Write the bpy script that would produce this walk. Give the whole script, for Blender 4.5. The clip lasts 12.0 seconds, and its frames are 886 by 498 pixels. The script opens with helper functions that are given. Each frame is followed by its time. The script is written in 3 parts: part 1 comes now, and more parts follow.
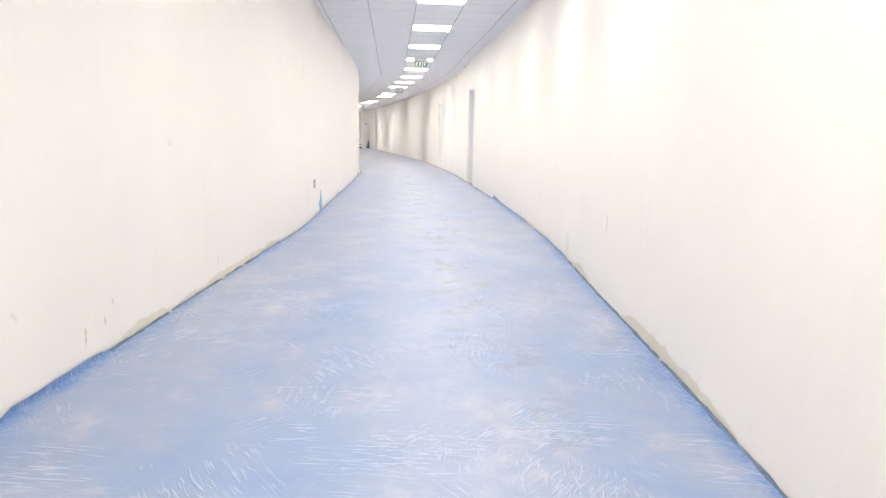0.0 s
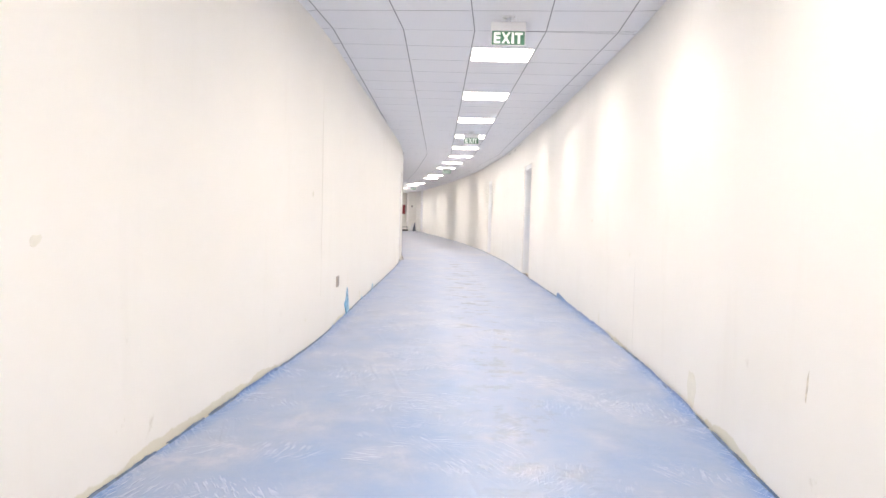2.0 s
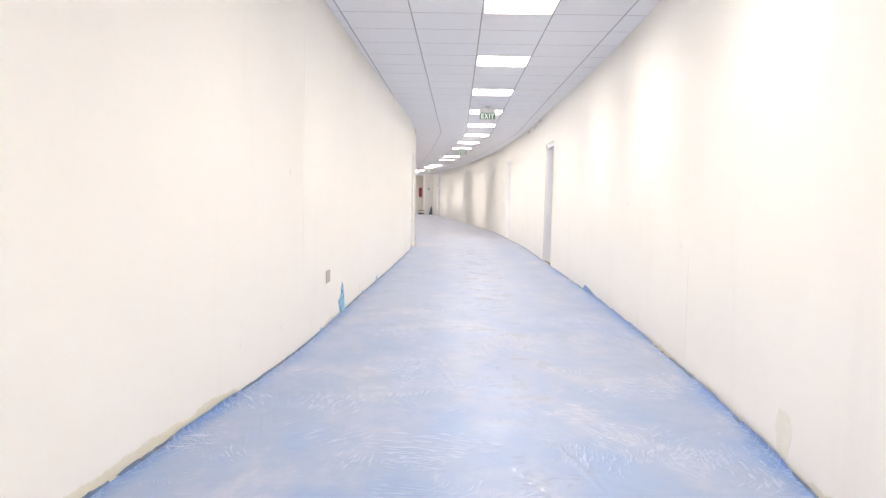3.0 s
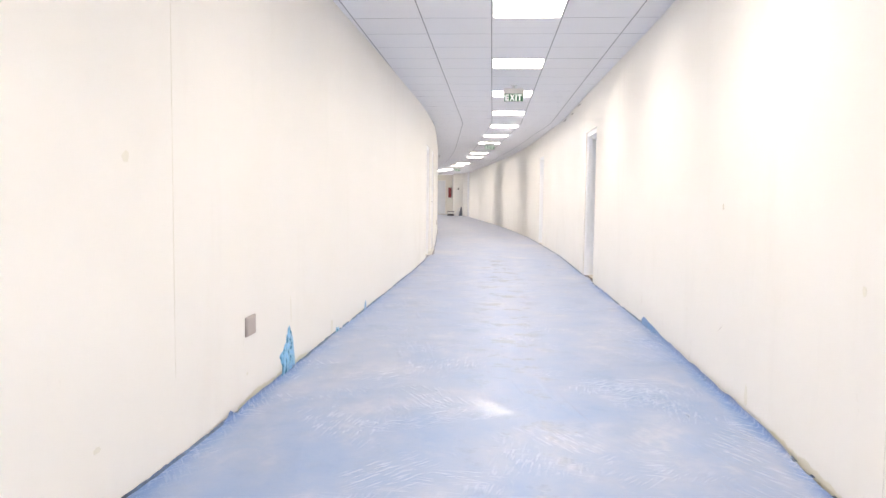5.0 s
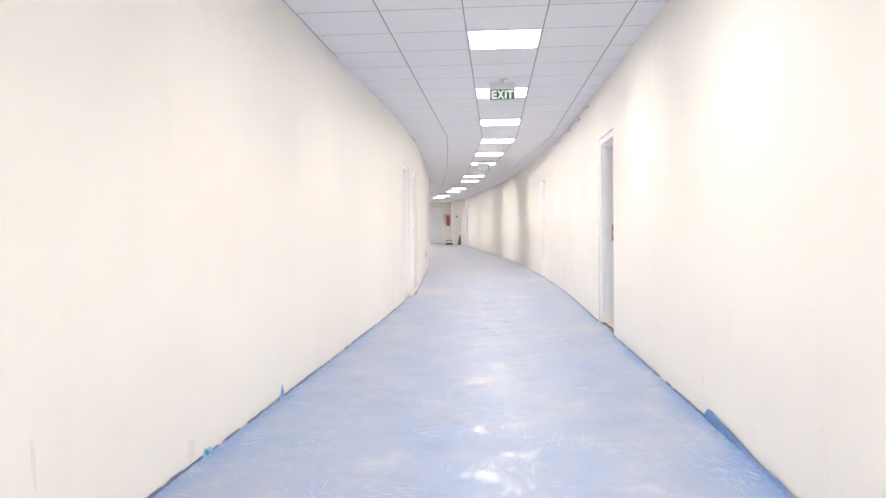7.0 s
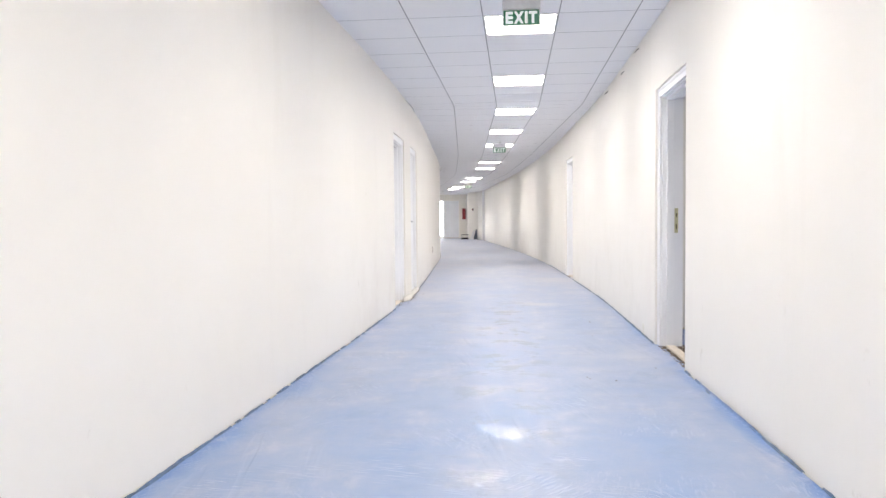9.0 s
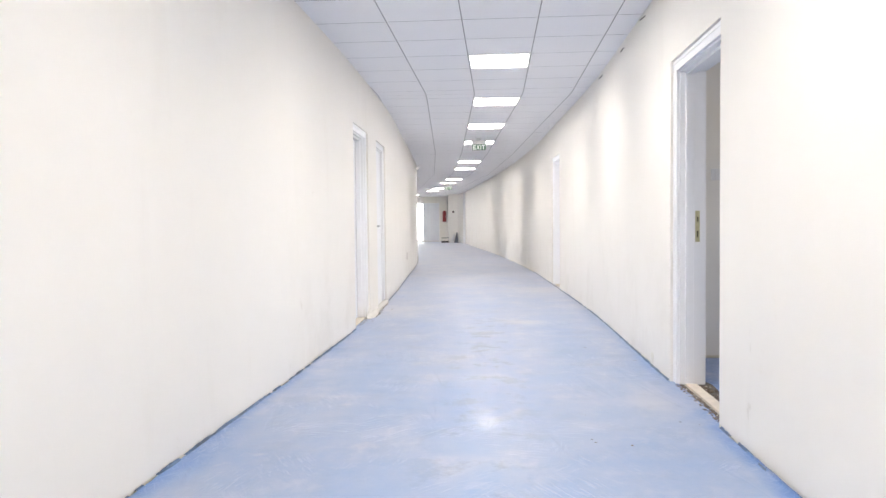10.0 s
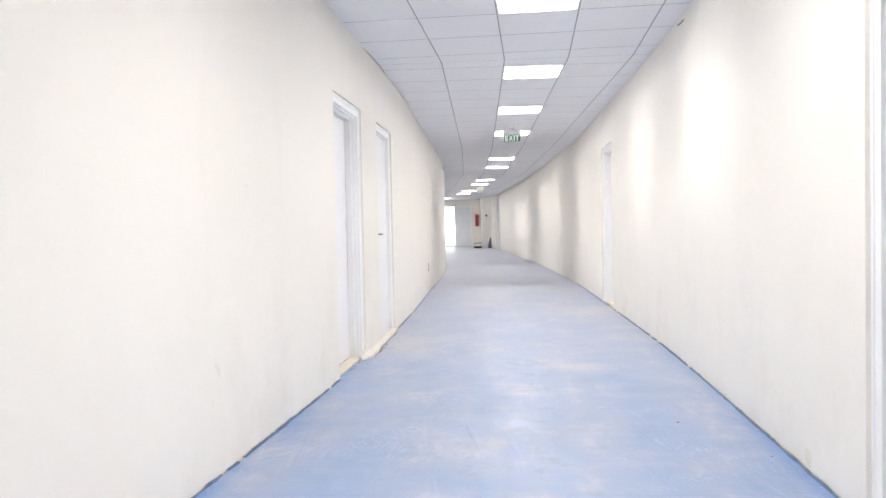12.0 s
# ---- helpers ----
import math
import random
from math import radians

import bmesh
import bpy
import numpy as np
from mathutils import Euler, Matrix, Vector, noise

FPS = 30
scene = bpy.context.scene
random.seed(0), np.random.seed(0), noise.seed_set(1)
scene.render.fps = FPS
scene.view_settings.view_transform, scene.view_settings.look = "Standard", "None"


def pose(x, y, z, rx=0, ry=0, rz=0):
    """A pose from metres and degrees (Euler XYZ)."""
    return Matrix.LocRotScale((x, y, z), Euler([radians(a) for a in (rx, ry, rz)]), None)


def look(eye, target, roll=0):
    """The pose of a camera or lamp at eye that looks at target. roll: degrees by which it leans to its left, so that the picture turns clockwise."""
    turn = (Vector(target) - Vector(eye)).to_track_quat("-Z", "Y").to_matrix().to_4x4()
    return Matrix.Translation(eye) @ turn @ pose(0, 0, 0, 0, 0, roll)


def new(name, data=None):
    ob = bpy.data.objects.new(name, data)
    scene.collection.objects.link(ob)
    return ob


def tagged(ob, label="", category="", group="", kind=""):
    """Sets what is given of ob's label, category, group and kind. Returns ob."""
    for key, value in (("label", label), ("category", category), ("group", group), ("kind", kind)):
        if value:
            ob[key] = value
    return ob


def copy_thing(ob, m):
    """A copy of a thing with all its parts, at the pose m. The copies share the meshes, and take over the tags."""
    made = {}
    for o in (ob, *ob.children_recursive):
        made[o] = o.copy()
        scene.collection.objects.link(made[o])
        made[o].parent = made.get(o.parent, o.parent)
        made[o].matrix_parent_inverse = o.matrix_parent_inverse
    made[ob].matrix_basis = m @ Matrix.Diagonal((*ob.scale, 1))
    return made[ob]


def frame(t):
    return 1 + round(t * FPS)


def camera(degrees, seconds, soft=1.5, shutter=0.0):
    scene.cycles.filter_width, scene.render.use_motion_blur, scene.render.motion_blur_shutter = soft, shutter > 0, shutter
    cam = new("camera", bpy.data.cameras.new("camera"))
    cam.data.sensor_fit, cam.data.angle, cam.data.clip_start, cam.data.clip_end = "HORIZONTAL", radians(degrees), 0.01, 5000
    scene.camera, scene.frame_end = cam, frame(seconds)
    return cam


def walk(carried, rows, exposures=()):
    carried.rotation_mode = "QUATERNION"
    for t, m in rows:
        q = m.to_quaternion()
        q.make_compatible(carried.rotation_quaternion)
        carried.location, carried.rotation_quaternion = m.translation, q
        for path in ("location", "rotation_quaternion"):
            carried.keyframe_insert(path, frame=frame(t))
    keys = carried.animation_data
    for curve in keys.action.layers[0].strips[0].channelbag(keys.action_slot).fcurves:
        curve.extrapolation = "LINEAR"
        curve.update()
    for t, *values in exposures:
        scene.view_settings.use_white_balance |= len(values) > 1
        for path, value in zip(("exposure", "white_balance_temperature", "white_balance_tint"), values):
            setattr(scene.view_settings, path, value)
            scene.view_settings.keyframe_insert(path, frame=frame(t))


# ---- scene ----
cam = camera(63.3, 12.0)
PATH = [
    (0, (-0.597, -8.995, 1.063), (-0.453, -7.025, 0.748), 1.0),
    (0.5, (-0.567, -8.636, 1.088), (-0.561, -6.657, 0.799), 1.4),
    (1, (-0.615, -8.112, 1.102), (-0.568, -6.12, 0.924), 1.5),
    (1.5, (-0.571, -7.574, 1.101), (-0.529, -5.577, 0.988), 0.5),
    (2, (-0.562, -7.024, 1.105), (-0.549, -5.026, 1.012), 1.4),
    (2.5, (-0.509, -6.434, 1.11), (-0.443, -4.439, 1.001), 0.3),
    (3, (-0.474, -5.904, 1.104), (-0.512, -3.909, 0.963), 1.1),
    (5, (-0.269, -3.607, 1.123), (-0.403, -1.617, 0.981), 0.7),
    (5.5, (-0.243, -2.98, 1.133), (-0.308, -0.984, 1.033), -0.2),
    (6, (-0.178, -2.412, 1.133), (-0.305, -0.417, 1.069), -0.8),
    (6.5, (-0.163, -1.785, 1.146), (-0.258, 0.212, 1.079), -1.8),
    (7, (-0.087, -1.217, 1.133), (-0.233, 0.777, 1.069), -0.7),
    (9, (-0.057, 1.12, 1.04), (-0.255, 3.108, 0.963), -0.5),
    (9.5, (-0.05, 1.787, 1.081), (-0.24, 3.776, 0.98), -0.3),
    (10, (-0.04, 2.38, 1.065), (-0.189, 4.373, 0.994), -0.6),
    (10.5, (-0.009, 2.947, 1.052), (-0.256, 4.93, 0.967), 0.3),
    (11, (-0.022, 3.477, 1.062), (-0.27, 5.459, 0.961), -1.8),
    (11.5, (-0.024, 4.0, 1.054), (-0.332, 5.975, 0.989), -0.6),
    (12, (-0.071, 4.499, 1.086), (-0.317, 6.483, 1.028), -1.2),
]
walk(cam, [(t, look(eye, target, roll)) for t, eye, target, roll in PATH],
     [(0, -0.02, 6830, 11.5), (2, -0.02, 6900, 13.5), (7.2, -0.05, 6850, 13), (9.0, -0.09, 6580, 12), (12, -0.12, 6530, 11.5)])

# ---- world and light ----
PANEL_GLOW, PANEL_WATTS, PANEL_SPREAD = 20.0, 16.8, 130.0
scene.view_settings.exposure = 0.0
world = bpy.data.worlds.new("world")
scene.world = world
world.use_nodes = True
wn, wl = world.node_tree.nodes, world.node_tree.links
sky = wn.new("ShaderNodeTexSky")
sky.sky_type, sky.sun_disc = "NISHITA", False
sky.sun_elevation, sky.sun_rotation = radians(34), radians(129)
wl.new(sky.outputs["Color"], wn["Background"].inputs["Color"])
wn["Background"].inputs["Strength"].default_value = 0.15
sun = new("sun", bpy.data.lights.new("sun", "SUN"))
sun.data.energy, sun.data.angle, sun.data.color = 5.0, radians(0.5), (1.0, 0.95, 0.87)
sun.matrix_world = look((9.0, 1.0, 7.0), (3.4, 7.9, 0.9))


# ---- materials ----
class Mat:
    """A node material with short calls for the usual nodes."""

    def __init__(self, name, rough=0.6, metal=0.0, spec=0.5):
        self.m = bpy.data.materials.new(name)
        self.m.use_nodes = True
        self.n, self.l = self.m.node_tree.nodes, self.m.node_tree.links
        self.b = self.n["Principled BSDF"]
        self.b.inputs["Roughness"].default_value = rough
        self.b.inputs["Metallic"].default_value = metal
        self.b.inputs["Specular IOR Level"].default_value = spec
        self.pos = self.n.new("ShaderNodeNewGeometry").outputs["Position"]

    def put(self, value, socket):
        if hasattr(value, "is_linked"):
            self.l.new(value, socket)
        elif isinstance(value, tuple) and len(value) == 3 and socket.type == "RGBA":
            socket.default_value = (*value, 1)
        else:
            socket.default_value = value

    def scaled(self, sx, sy, sz):
        v = self.n.new("ShaderNodeVectorMath")
        v.operation = "MULTIPLY"
        self.put(self.pos, v.inputs[0])
        v.inputs[1].default_value = (sx, sy, sz)
        return v.outputs[0]

    def turned(self, angle, sx, sy, shift):
        v = self.n.new("ShaderNodeMapping")
        v.vector_type = "TEXTURE"
        self.put(self.pos, v.inputs[0])
        v.inputs[1].default_value = (shift, shift * 0.7, 0)
        v.inputs[2].default_value = (0, 0, angle)
        v.inputs[3].default_value = (1 / sx, 1 / sy, 1)
        return v.outputs[0]

    def noise(self, scale, detail=4, rough=0.55, vec=None, distort=0.0):
        t = self.n.new("ShaderNodeTexNoise")
        self.put(vec or self.pos, t.inputs["Vector"])
        t.inputs["Scale"].default_value, t.inputs["Detail"].default_value = scale, detail
        t.inputs["Roughness"].default_value, t.inputs["Distortion"].default_value = rough, distort
        return t.outputs["Fac"]

    def voronoi(self, scale, vec=None, feature="DISTANCE_TO_EDGE"):
        t = self.n.new("ShaderNodeTexVoronoi")
        t.feature = feature
        self.put(vec or self.pos, t.inputs["Vector"])
        t.inputs["Scale"].default_value = scale
        return t.outputs["Distance"]

    def ramp(self, fac, lo, hi, out=(0.0, 1.0)):
        r = self.n.new("ShaderNodeMapRange")
        self.put(fac, r.inputs[0])
        for i, v in enumerate((lo, hi, *out)):
            r.inputs[i + 1].default_value = v
        return r.outputs[0]

    def math(self, op, a, b=0.0):
        r = self.n.new("ShaderNodeMath")
        r.operation = op
        self.put(a, r.inputs[0])
        self.put(b, r.inputs[1])
        return r.outputs[0]

    def mix(self, fac, a, b):
        r = self.n.new("ShaderNodeMix")
        r.data_type = "RGBA"
        self.put(fac, r.inputs[0])
        self.put(a, r.inputs[6])
        self.put(b, r.inputs[7])
        return r.outputs[2]

    def axis(self, i):
        s = self.n.new("ShaderNodeSeparateXYZ")
        self.put(self.pos, s.inputs[0])
        return s.outputs[i]

    def bump(self, height, dist, strength=1.0, after=None):
        b = self.n.new("ShaderNodeBump")
        b.inputs["Distance"].default_value, b.inputs["Strength"].default_value = dist, strength
        self.put(height, b.inputs["Height"])
        if after is not None:
            self.put(after, b.inputs["Normal"])
        return b.outputs[0]

    def done(self, color=None, rough=None, normal=None):
        if color is not None:
            self.put(color, self.b.inputs["Base Color"])
        if rough is not None:
            self.put(rough, self.b.inputs["Roughness"])
        if normal is not None:
            self.put(normal, self.b.inputs["Normal"])
        return self.m


def wall_paint():
    m = Mat("cream_wall_paint", 0.5, spec=0.4)
    blotch = m.noise(0.9, 5)
    col = m.mix(m.ramp(blotch, 0.35, 0.7), (0.855, 0.827, 0.775), (0.88, 0.855, 0.808))
    streak = m.noise(1.0, 5, 0.6, m.scaled(3.0, 3.0, 0.5))
    col = m.mix(m.ramp(streak, 0.58, 0.8, (0, 0.25)), col, (0.74, 0.70, 0.63))
    # unpainted, grimy band just above the floor, broken up along the wall
    z = m.axis(2)
    along = m.noise(1.0, 2, 0.5, m.scaled(0.7, 0.7, 0.0))
    edge = m.noise(9.0, 4, 0.6, m.scaled(1, 1, 0.4))
    top = m.math("ADD", m.ramp(along, 0.42, 0.62, (-0.018, 0.055)), m.ramp(edge, 0.3, 0.7, (-0.012, 0.012)))
    top = m.math("ADD", top, m.ramp(m.axis(1), -3.5, -0.5, (0.022, 0.0)))
    top = m.math("MULTIPLY", top, m.ramp(m.axis(1), -0.5, 2.5, (1.0, 0.35)))
    band = m.ramp(m.math("SUBTRACT", top, z), -0.004, 0.006)
    col = m.mix(m.math("MULTIPLY", band, 0.7), col, (0.68, 0.64, 0.49))
    # dark broken line at the very foot: joint shade and grime in the colour
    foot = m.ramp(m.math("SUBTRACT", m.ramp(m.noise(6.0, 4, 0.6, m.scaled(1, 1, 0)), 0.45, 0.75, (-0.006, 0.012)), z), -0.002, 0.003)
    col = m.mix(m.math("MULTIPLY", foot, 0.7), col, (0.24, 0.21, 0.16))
    scuff = m.noise(5.0, 6, 0.7, m.scaled(1, 1, 0.7))
    low = m.ramp(z, 0.05, 1.1, (1, 0))
    mark = m.math("MULTIPLY", m.ramp(scuff, 0.66, 0.74, (0, 0.45)), low)
    col = m.mix(mark, col, (0.50, 0.45, 0.36))
    worn = m.math("MULTIPLY", m.ramp(m.noise(2.2, 5, 0.65, m.scaled(1.1, 1.1, 0.8)), 0.50, 0.68, (0.0, 0.34)), m.ramp(z, 0.1, 1.25, (1, 0)))
    col = m.mix(m.math("MULTIPLY", worn, m.ramp(m.axis(1), 5.5, 8.5, (0.15, 1.0))), col, (0.70, 0.665, 0.60))
    n = m.bump(m.noise(2.2, 3), 0.006, 0.4)
    n = m.bump(m.noise(140, 3), 0.0005, 0.4, n)
    return m.done(col, m.ramp(blotch, 0.3, 0.7, (0.44, 0.54)), n)


def floor_film_mat():
    m = Mat("blue_plastic_film", 0.5, spec=0.42)
    at = m.n.new("ShaderNodeAttribute")
    at.attribute_name = "clean"
    clean = at.outputs["Fac"]
    big = m.noise(0.75, 4, 0.55, m.scaled(1.0, 0.6, 1))
    mid = m.noise(2.6, 3, 0.5, m.scaled(1.0, 0.65, 1))
    small = m.noise(9.0, 5, 0.65, m.scaled(1.0, 0.75, 1))
    fine = m.noise(45, 4, 0.7)
    dust = m.math("ADD", m.math("MULTIPLY", big, 0.35), m.math("ADD", m.math("MULTIPLY", mid, 0.40), m.math("MULTIPLY", small, 0.25)))
    blue = m.mix(m.ramp(m.noise(1.3, 3), 0.35, 0.65), (0.145, 0.25, 0.46), (0.18, 0.28, 0.475))
    blue = m.mix(m.math("MULTIPLY", clean, 0.7), blue, (0.065, 0.175, 0.44))
    amount = m.math("SUBTRACT", m.ramp(dust, 0.38, 0.61, (0.12, 0.82)), m.math("MULTIPLY", clean, 0.5))
    # paler further down the corridor, a grazing sheen put into the colour
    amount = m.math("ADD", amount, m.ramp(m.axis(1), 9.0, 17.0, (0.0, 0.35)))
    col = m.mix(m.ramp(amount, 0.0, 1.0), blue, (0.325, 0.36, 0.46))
    pale = m.math("MULTIPLY", m.ramp(mid, 0.54, 0.68), m.ramp(small, 0.42, 0.64, (0.0, 0.45)))
    col = m.mix(pale, col, (0.46, 0.475, 0.54))
    # trodden patches of pinkish plaster dust
    foot = m.math("MULTIPLY", m.ramp(m.noise(5.0, 4, 0.6, m.scaled(1.0, 1.2, 1)), 0.60, 0.70, (0.0, 0.22)), m.ramp(big, 0.42, 0.55))
    col = m.mix(foot, col, (0.60, 0.56, 0.55))
    # paler patch by door_2, a walkway spill, plaster dust trodden out of other doorways
    for px, py, rx, ry, how in ((0.72, 13.7, 0.75, 0.8, 0.50), (0.23, 10.05, 0.30, 0.22, 0.60), (-1.2, 11.1, 0.45, 0.9, 0.50), (0.98, 6.7, 0.40, 0.55, 0.35)):
        far = m.n.new("ShaderNodeVectorMath")
        far.operation = "SUBTRACT"
        m.put(m.scaled(1 / rx, 1 / ry, 0.0), far.inputs[0])
        far.inputs[1].default_value = (px / rx, py / ry, 0.0)
        size = m.n.new("ShaderNodeVectorMath")
        size.operation = "LENGTH"
        m.put(far.outputs[0], size.inputs[0])
        ragged = m.math("ADD", size.outputs["Value"], m.ramp(small, 0.3, 0.7, (-0.5, 0.5)))
        col = m.mix(m.ramp(ragged, 0.25, 1.0, (how, 0.0)), col, (0.50, 0.49, 0.50))
    # drifts of short creases, in patches, each set with its own direction
    creases = None
    for k, (angle, seed) in enumerate(((0.5, 0.0), (-0.7, 13.0), (1.4, 29.0), (-0.15, 47.0))):
        streak = m.noise(1.0, 2, 0.5, m.turned(angle, 58.0, 9.0, seed), 0.3)
        where = m.ramp(m.noise(1.5, 3, 0.5, m.turned(0.0, 1.0, 1.0, seed)), 0.56, 0.66)
        c = m.math("MULTIPLY", m.ramp(streak, 0.53, 0.66), m.math("MAXIMUM", where, m.math("MULTIPLY", clean, (0.7, 0.5, 0.0, 0.0)[k])))
        creases = c if creases is None else m.math("MAXIMUM", creases, c)
    creases = m.math("MULTIPLY", creases, m.ramp(m.axis(1), 0.0, 4.5, (1.0, 0.4)))
    long_fold = m.ramp(m.noise(1.0, 2, 0.5, m.turned(0.2, 9.0, 0.8, 5.0)), 0.62, 0.70)
    # creases drawn paler too, their glints put into the colour
    col = m.mix(m.math("MULTIPLY", creases, 0.22), col, (0.66, 0.70, 0.78))
    n = m.bump(m.noise(1.4, 2), 0.02, 0.4)
    n = m.bump(long_fold, 0.003, 0.5, n)
    n = m.bump(creases, 0.0028, 0.9, n)
    n = m.bump(fine, 0.0006, 0.5, n)
    m.b.inputs["Sheen Weight"].default_value = 0.55
    m.b.inputs["Sheen Roughness"].default_value = 0.36
    m.b.inputs["Sheen Tint"].default_value = (0.80, 0.78, 0.82, 1)
    # a thin glossy skin that sparkles where the film is crumpled
    warp = m.n.new("ShaderNodeVectorMath")
    m.put(m.pos, warp.inputs[0])
    jitter = m.n.new("ShaderNodeTexNoise")
    jitter.inputs["Scale"].default_value = 18.0
    m.put(m.pos, jitter.inputs["Vector"])
    shrink = m.n.new("ShaderNodeVectorMath")
    shrink.operation = "SCALE"
    shrink.inputs["Scale"].default_value = 0.06
    m.put(jitter.outputs["Color"], shrink.inputs[0])
    m.put(shrink.outputs[0], warp.inputs[1])
    facets = m.voronoi(38, warp.outputs[0], "F1")
    crumple = m.bump(facets, 0.0021, 1.0, m.bump(m.noise(7, 3), 0.005, 0.5))
    m.put(crumple, m.b.inputs["Coat Normal"])
    # gloss kept to a middle strip, placed where the lamps' reflection falls
    strip = m.math("ADD", 0.14, m.ramp(m.math("ABSOLUTE", m.math("ADD", m.axis(0), 0.12)), 0.12, 0.34, (0.66, 0.0)))
    m.put(m.math("MULTIPLY", m.math("MULTIPLY", m.ramp(m.noise(3.4, 5, 0.7), 0.53, 0.60), strip), m.ramp(m.axis(1), 8.5, 12.0, (1.0, 0.0))), m.b.inputs["Coat Weight"])
    m.b.inputs["Coat Roughness"].default_value = 0.06
    return m.done(col, m.math("SUBTRACT", 0.46, m.math("MULTIPLY", creases, 0.2)), n)


def tile_mat():
    m = Mat("white_mineral_tile", 0.85, spec=0.25)
    g = m.noise(260, 3, 0.7)
    isl = m.n.new("ShaderNodeNewGeometry").outputs["Random Per Island"]
    base = m.mix(isl, (0.90, 0.90, 0.925), (0.915, 0.915, 0.94))
    col = m.mix(m.ramp(g, 0.35, 0.42, (0.10, 0)), base, (0.5, 0.5, 0.52))
    return m.done(col, None, m.bump(g, 0.0015, 0.5))


def plain(name, color, rough=0.5, metal=0.0, var=0.06, scale=6.0, bump=0.0006, spec=0.5):
    m = Mat(name, rough, metal, spec)
    f = m.noise(scale, 5, 0.6)
    dark = tuple(c * (1 - 2 * var) for c in color)
    light = tuple(min(1.0, c * (1 + var)) for c in color)
    col = m.mix(m.ramp(f, 0.3, 0.7), dark, light)
    return m.done(col, m.ramp(f, 0.3, 0.7, (max(0.05, rough - 0.08), min(1, rough + 0.08))), m.bump(m.noise(scale * 14, 3), bump, 0.6))


def glow(name, color, strength):
    m = Mat(name, 0.4)
    m.b.inputs["Emission Color"].default_value = (*color, 1)
    m.b.inputs["Emission Strength"].default_value = strength
    return m.done(color)


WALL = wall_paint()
FILM = floor_film_mat()
TILE = tile_mat()
GRID = plain("ceiling_grid_recess", (0.28, 0.28, 0.30), 0.7)
SLAB = plain("dirty_concrete", (0.16, 0.14, 0.12), 0.9, var=0.25, scale=14, bump=0.004)
WHITE_PAINT = plain("white_door_paint", (0.92, 0.92, 0.93), 0.42, var=0.006, scale=3, bump=0.0001)
LEAF_PAINT = plain("white_door_leaf", (0.87, 0.87, 0.885), 0.45, var=0.006, scale=3, bump=0.0001)
GREY_DOOR = plain("pale_grey_door", (0.82, 0.84, 0.88), 0.45, var=0.03, scale=2)
SILL = plain("cream_stone_sill", (0.70, 0.63, 0.53), 0.5, var=0.08, scale=20)
LUMP = plain("cream_daubed_mortar", (0.69, 0.67, 0.63), 0.85, var=0.05, scale=18, bump=0.004)
RUBBLE = plain("brown_rubble", (0.20, 0.15, 0.11), 0.95, var=0.3, scale=60, bump=0.004)
PLATE = plain("grey_beige_plate", (0.44, 0.39, 0.36), 0.5, var=0.05, scale=8)
BRASS = plain("pale_brass", (0.60, 0.56, 0.36), 0.35, 0.6, var=0.08, scale=40)
DARK = plain("dark_slot", (0.03, 0.03, 0.025), 0.7)
SLOT = plain("dull_brass_recess", (0.12, 0.11, 0.06), 0.6)
STEEL = plain("brushed_steel", (0.45, 0.45, 0.46), 0.3, 0.9, scale=30)
RED = plain("red_enamel", (0.32, 0.045, 0.05), 0.35, var=0.08)
SIGN_WHITE = plain("white_plastic", (0.80, 0.80, 0.80), 0.3, var=0.01)
SIGN_GREEN = plain("green_acrylic", (0.045, 0.17, 0.10), 0.3, var=0.04, scale=30)
SIGN_GREEN.node_tree.nodes["Principled BSDF"].inputs["Emission Color"].default_value = (0.10, 0.42, 0.22, 1)
SIGN_GREEN.node_tree.nodes["Principled BSDF"].inputs["Emission Strength"].default_value = 0.08
LETTER = plain("white_lettering", (0.80, 0.85, 0.80), 0.4, var=0.02)
LETTER.node_tree.nodes["Principled BSDF"].inputs["Emission Color"].default_value = (0.9, 1.0, 0.92, 1)
LETTER.node_tree.nodes["Principled BSDF"].inputs["Emission Strength"].default_value = 0.35
FILM_FLAP = plain("blue_film_flap", (0.20, 0.49, 0.74), 0.3, var=0.2, scale=26, bump=0.003)
OLIVE = plain("olive_smear", (0.81, 0.78, 0.69), 0.55, var=0.03, scale=20)
FILM_DEEP = plain("deep_blue_film", (0.10, 0.25, 0.50), 0.35, var=0.2, scale=14, bump=0.003)
# darkened past the film's own blue: the crevice's shade is in this colour
FILM_LIP = plain("shaded_blue_film_edge", (0.07, 0.13, 0.24), 0.4, var=0.3, scale=9, bump=0.002)
STAIN = plain("brown_smear", (0.74, 0.69, 0.59), 0.7, var=0.15, scale=50)
CRACK = plain("grey_crack", (0.79, 0.76, 0.71), 0.9, var=0.15, scale=40)
BOARD = plain("blue_grey_board", (0.12, 0.14, 0.19), 0.6, var=0.1)
CRATE_DARK = plain("black_plastic", (0.035, 0.035, 0.04), 0.5)
PANEL = glow("lamp_diffuser", (1.0, 0.955, 0.89), PANEL_GLOW)
OUTDOOR = glow("bright_daylight_haze", (0.93, 0.97, 1.0), 9.0)


# ---- mesh helpers ----
def obj(name, bm, mat, smooth=False):
    me = bpy.data.meshes.new(name)
    bmesh.ops.recalc_face_normals(bm, faces=bm.faces)
    bm.to_mesh(me)
    bm.free()
    for x in mat if isinstance(mat, (list, tuple)) else [mat]:
        me.materials.append(x)
    if smooth:
        for p in me.polygons:
            p.use_smooth = True
    return new(name, me)


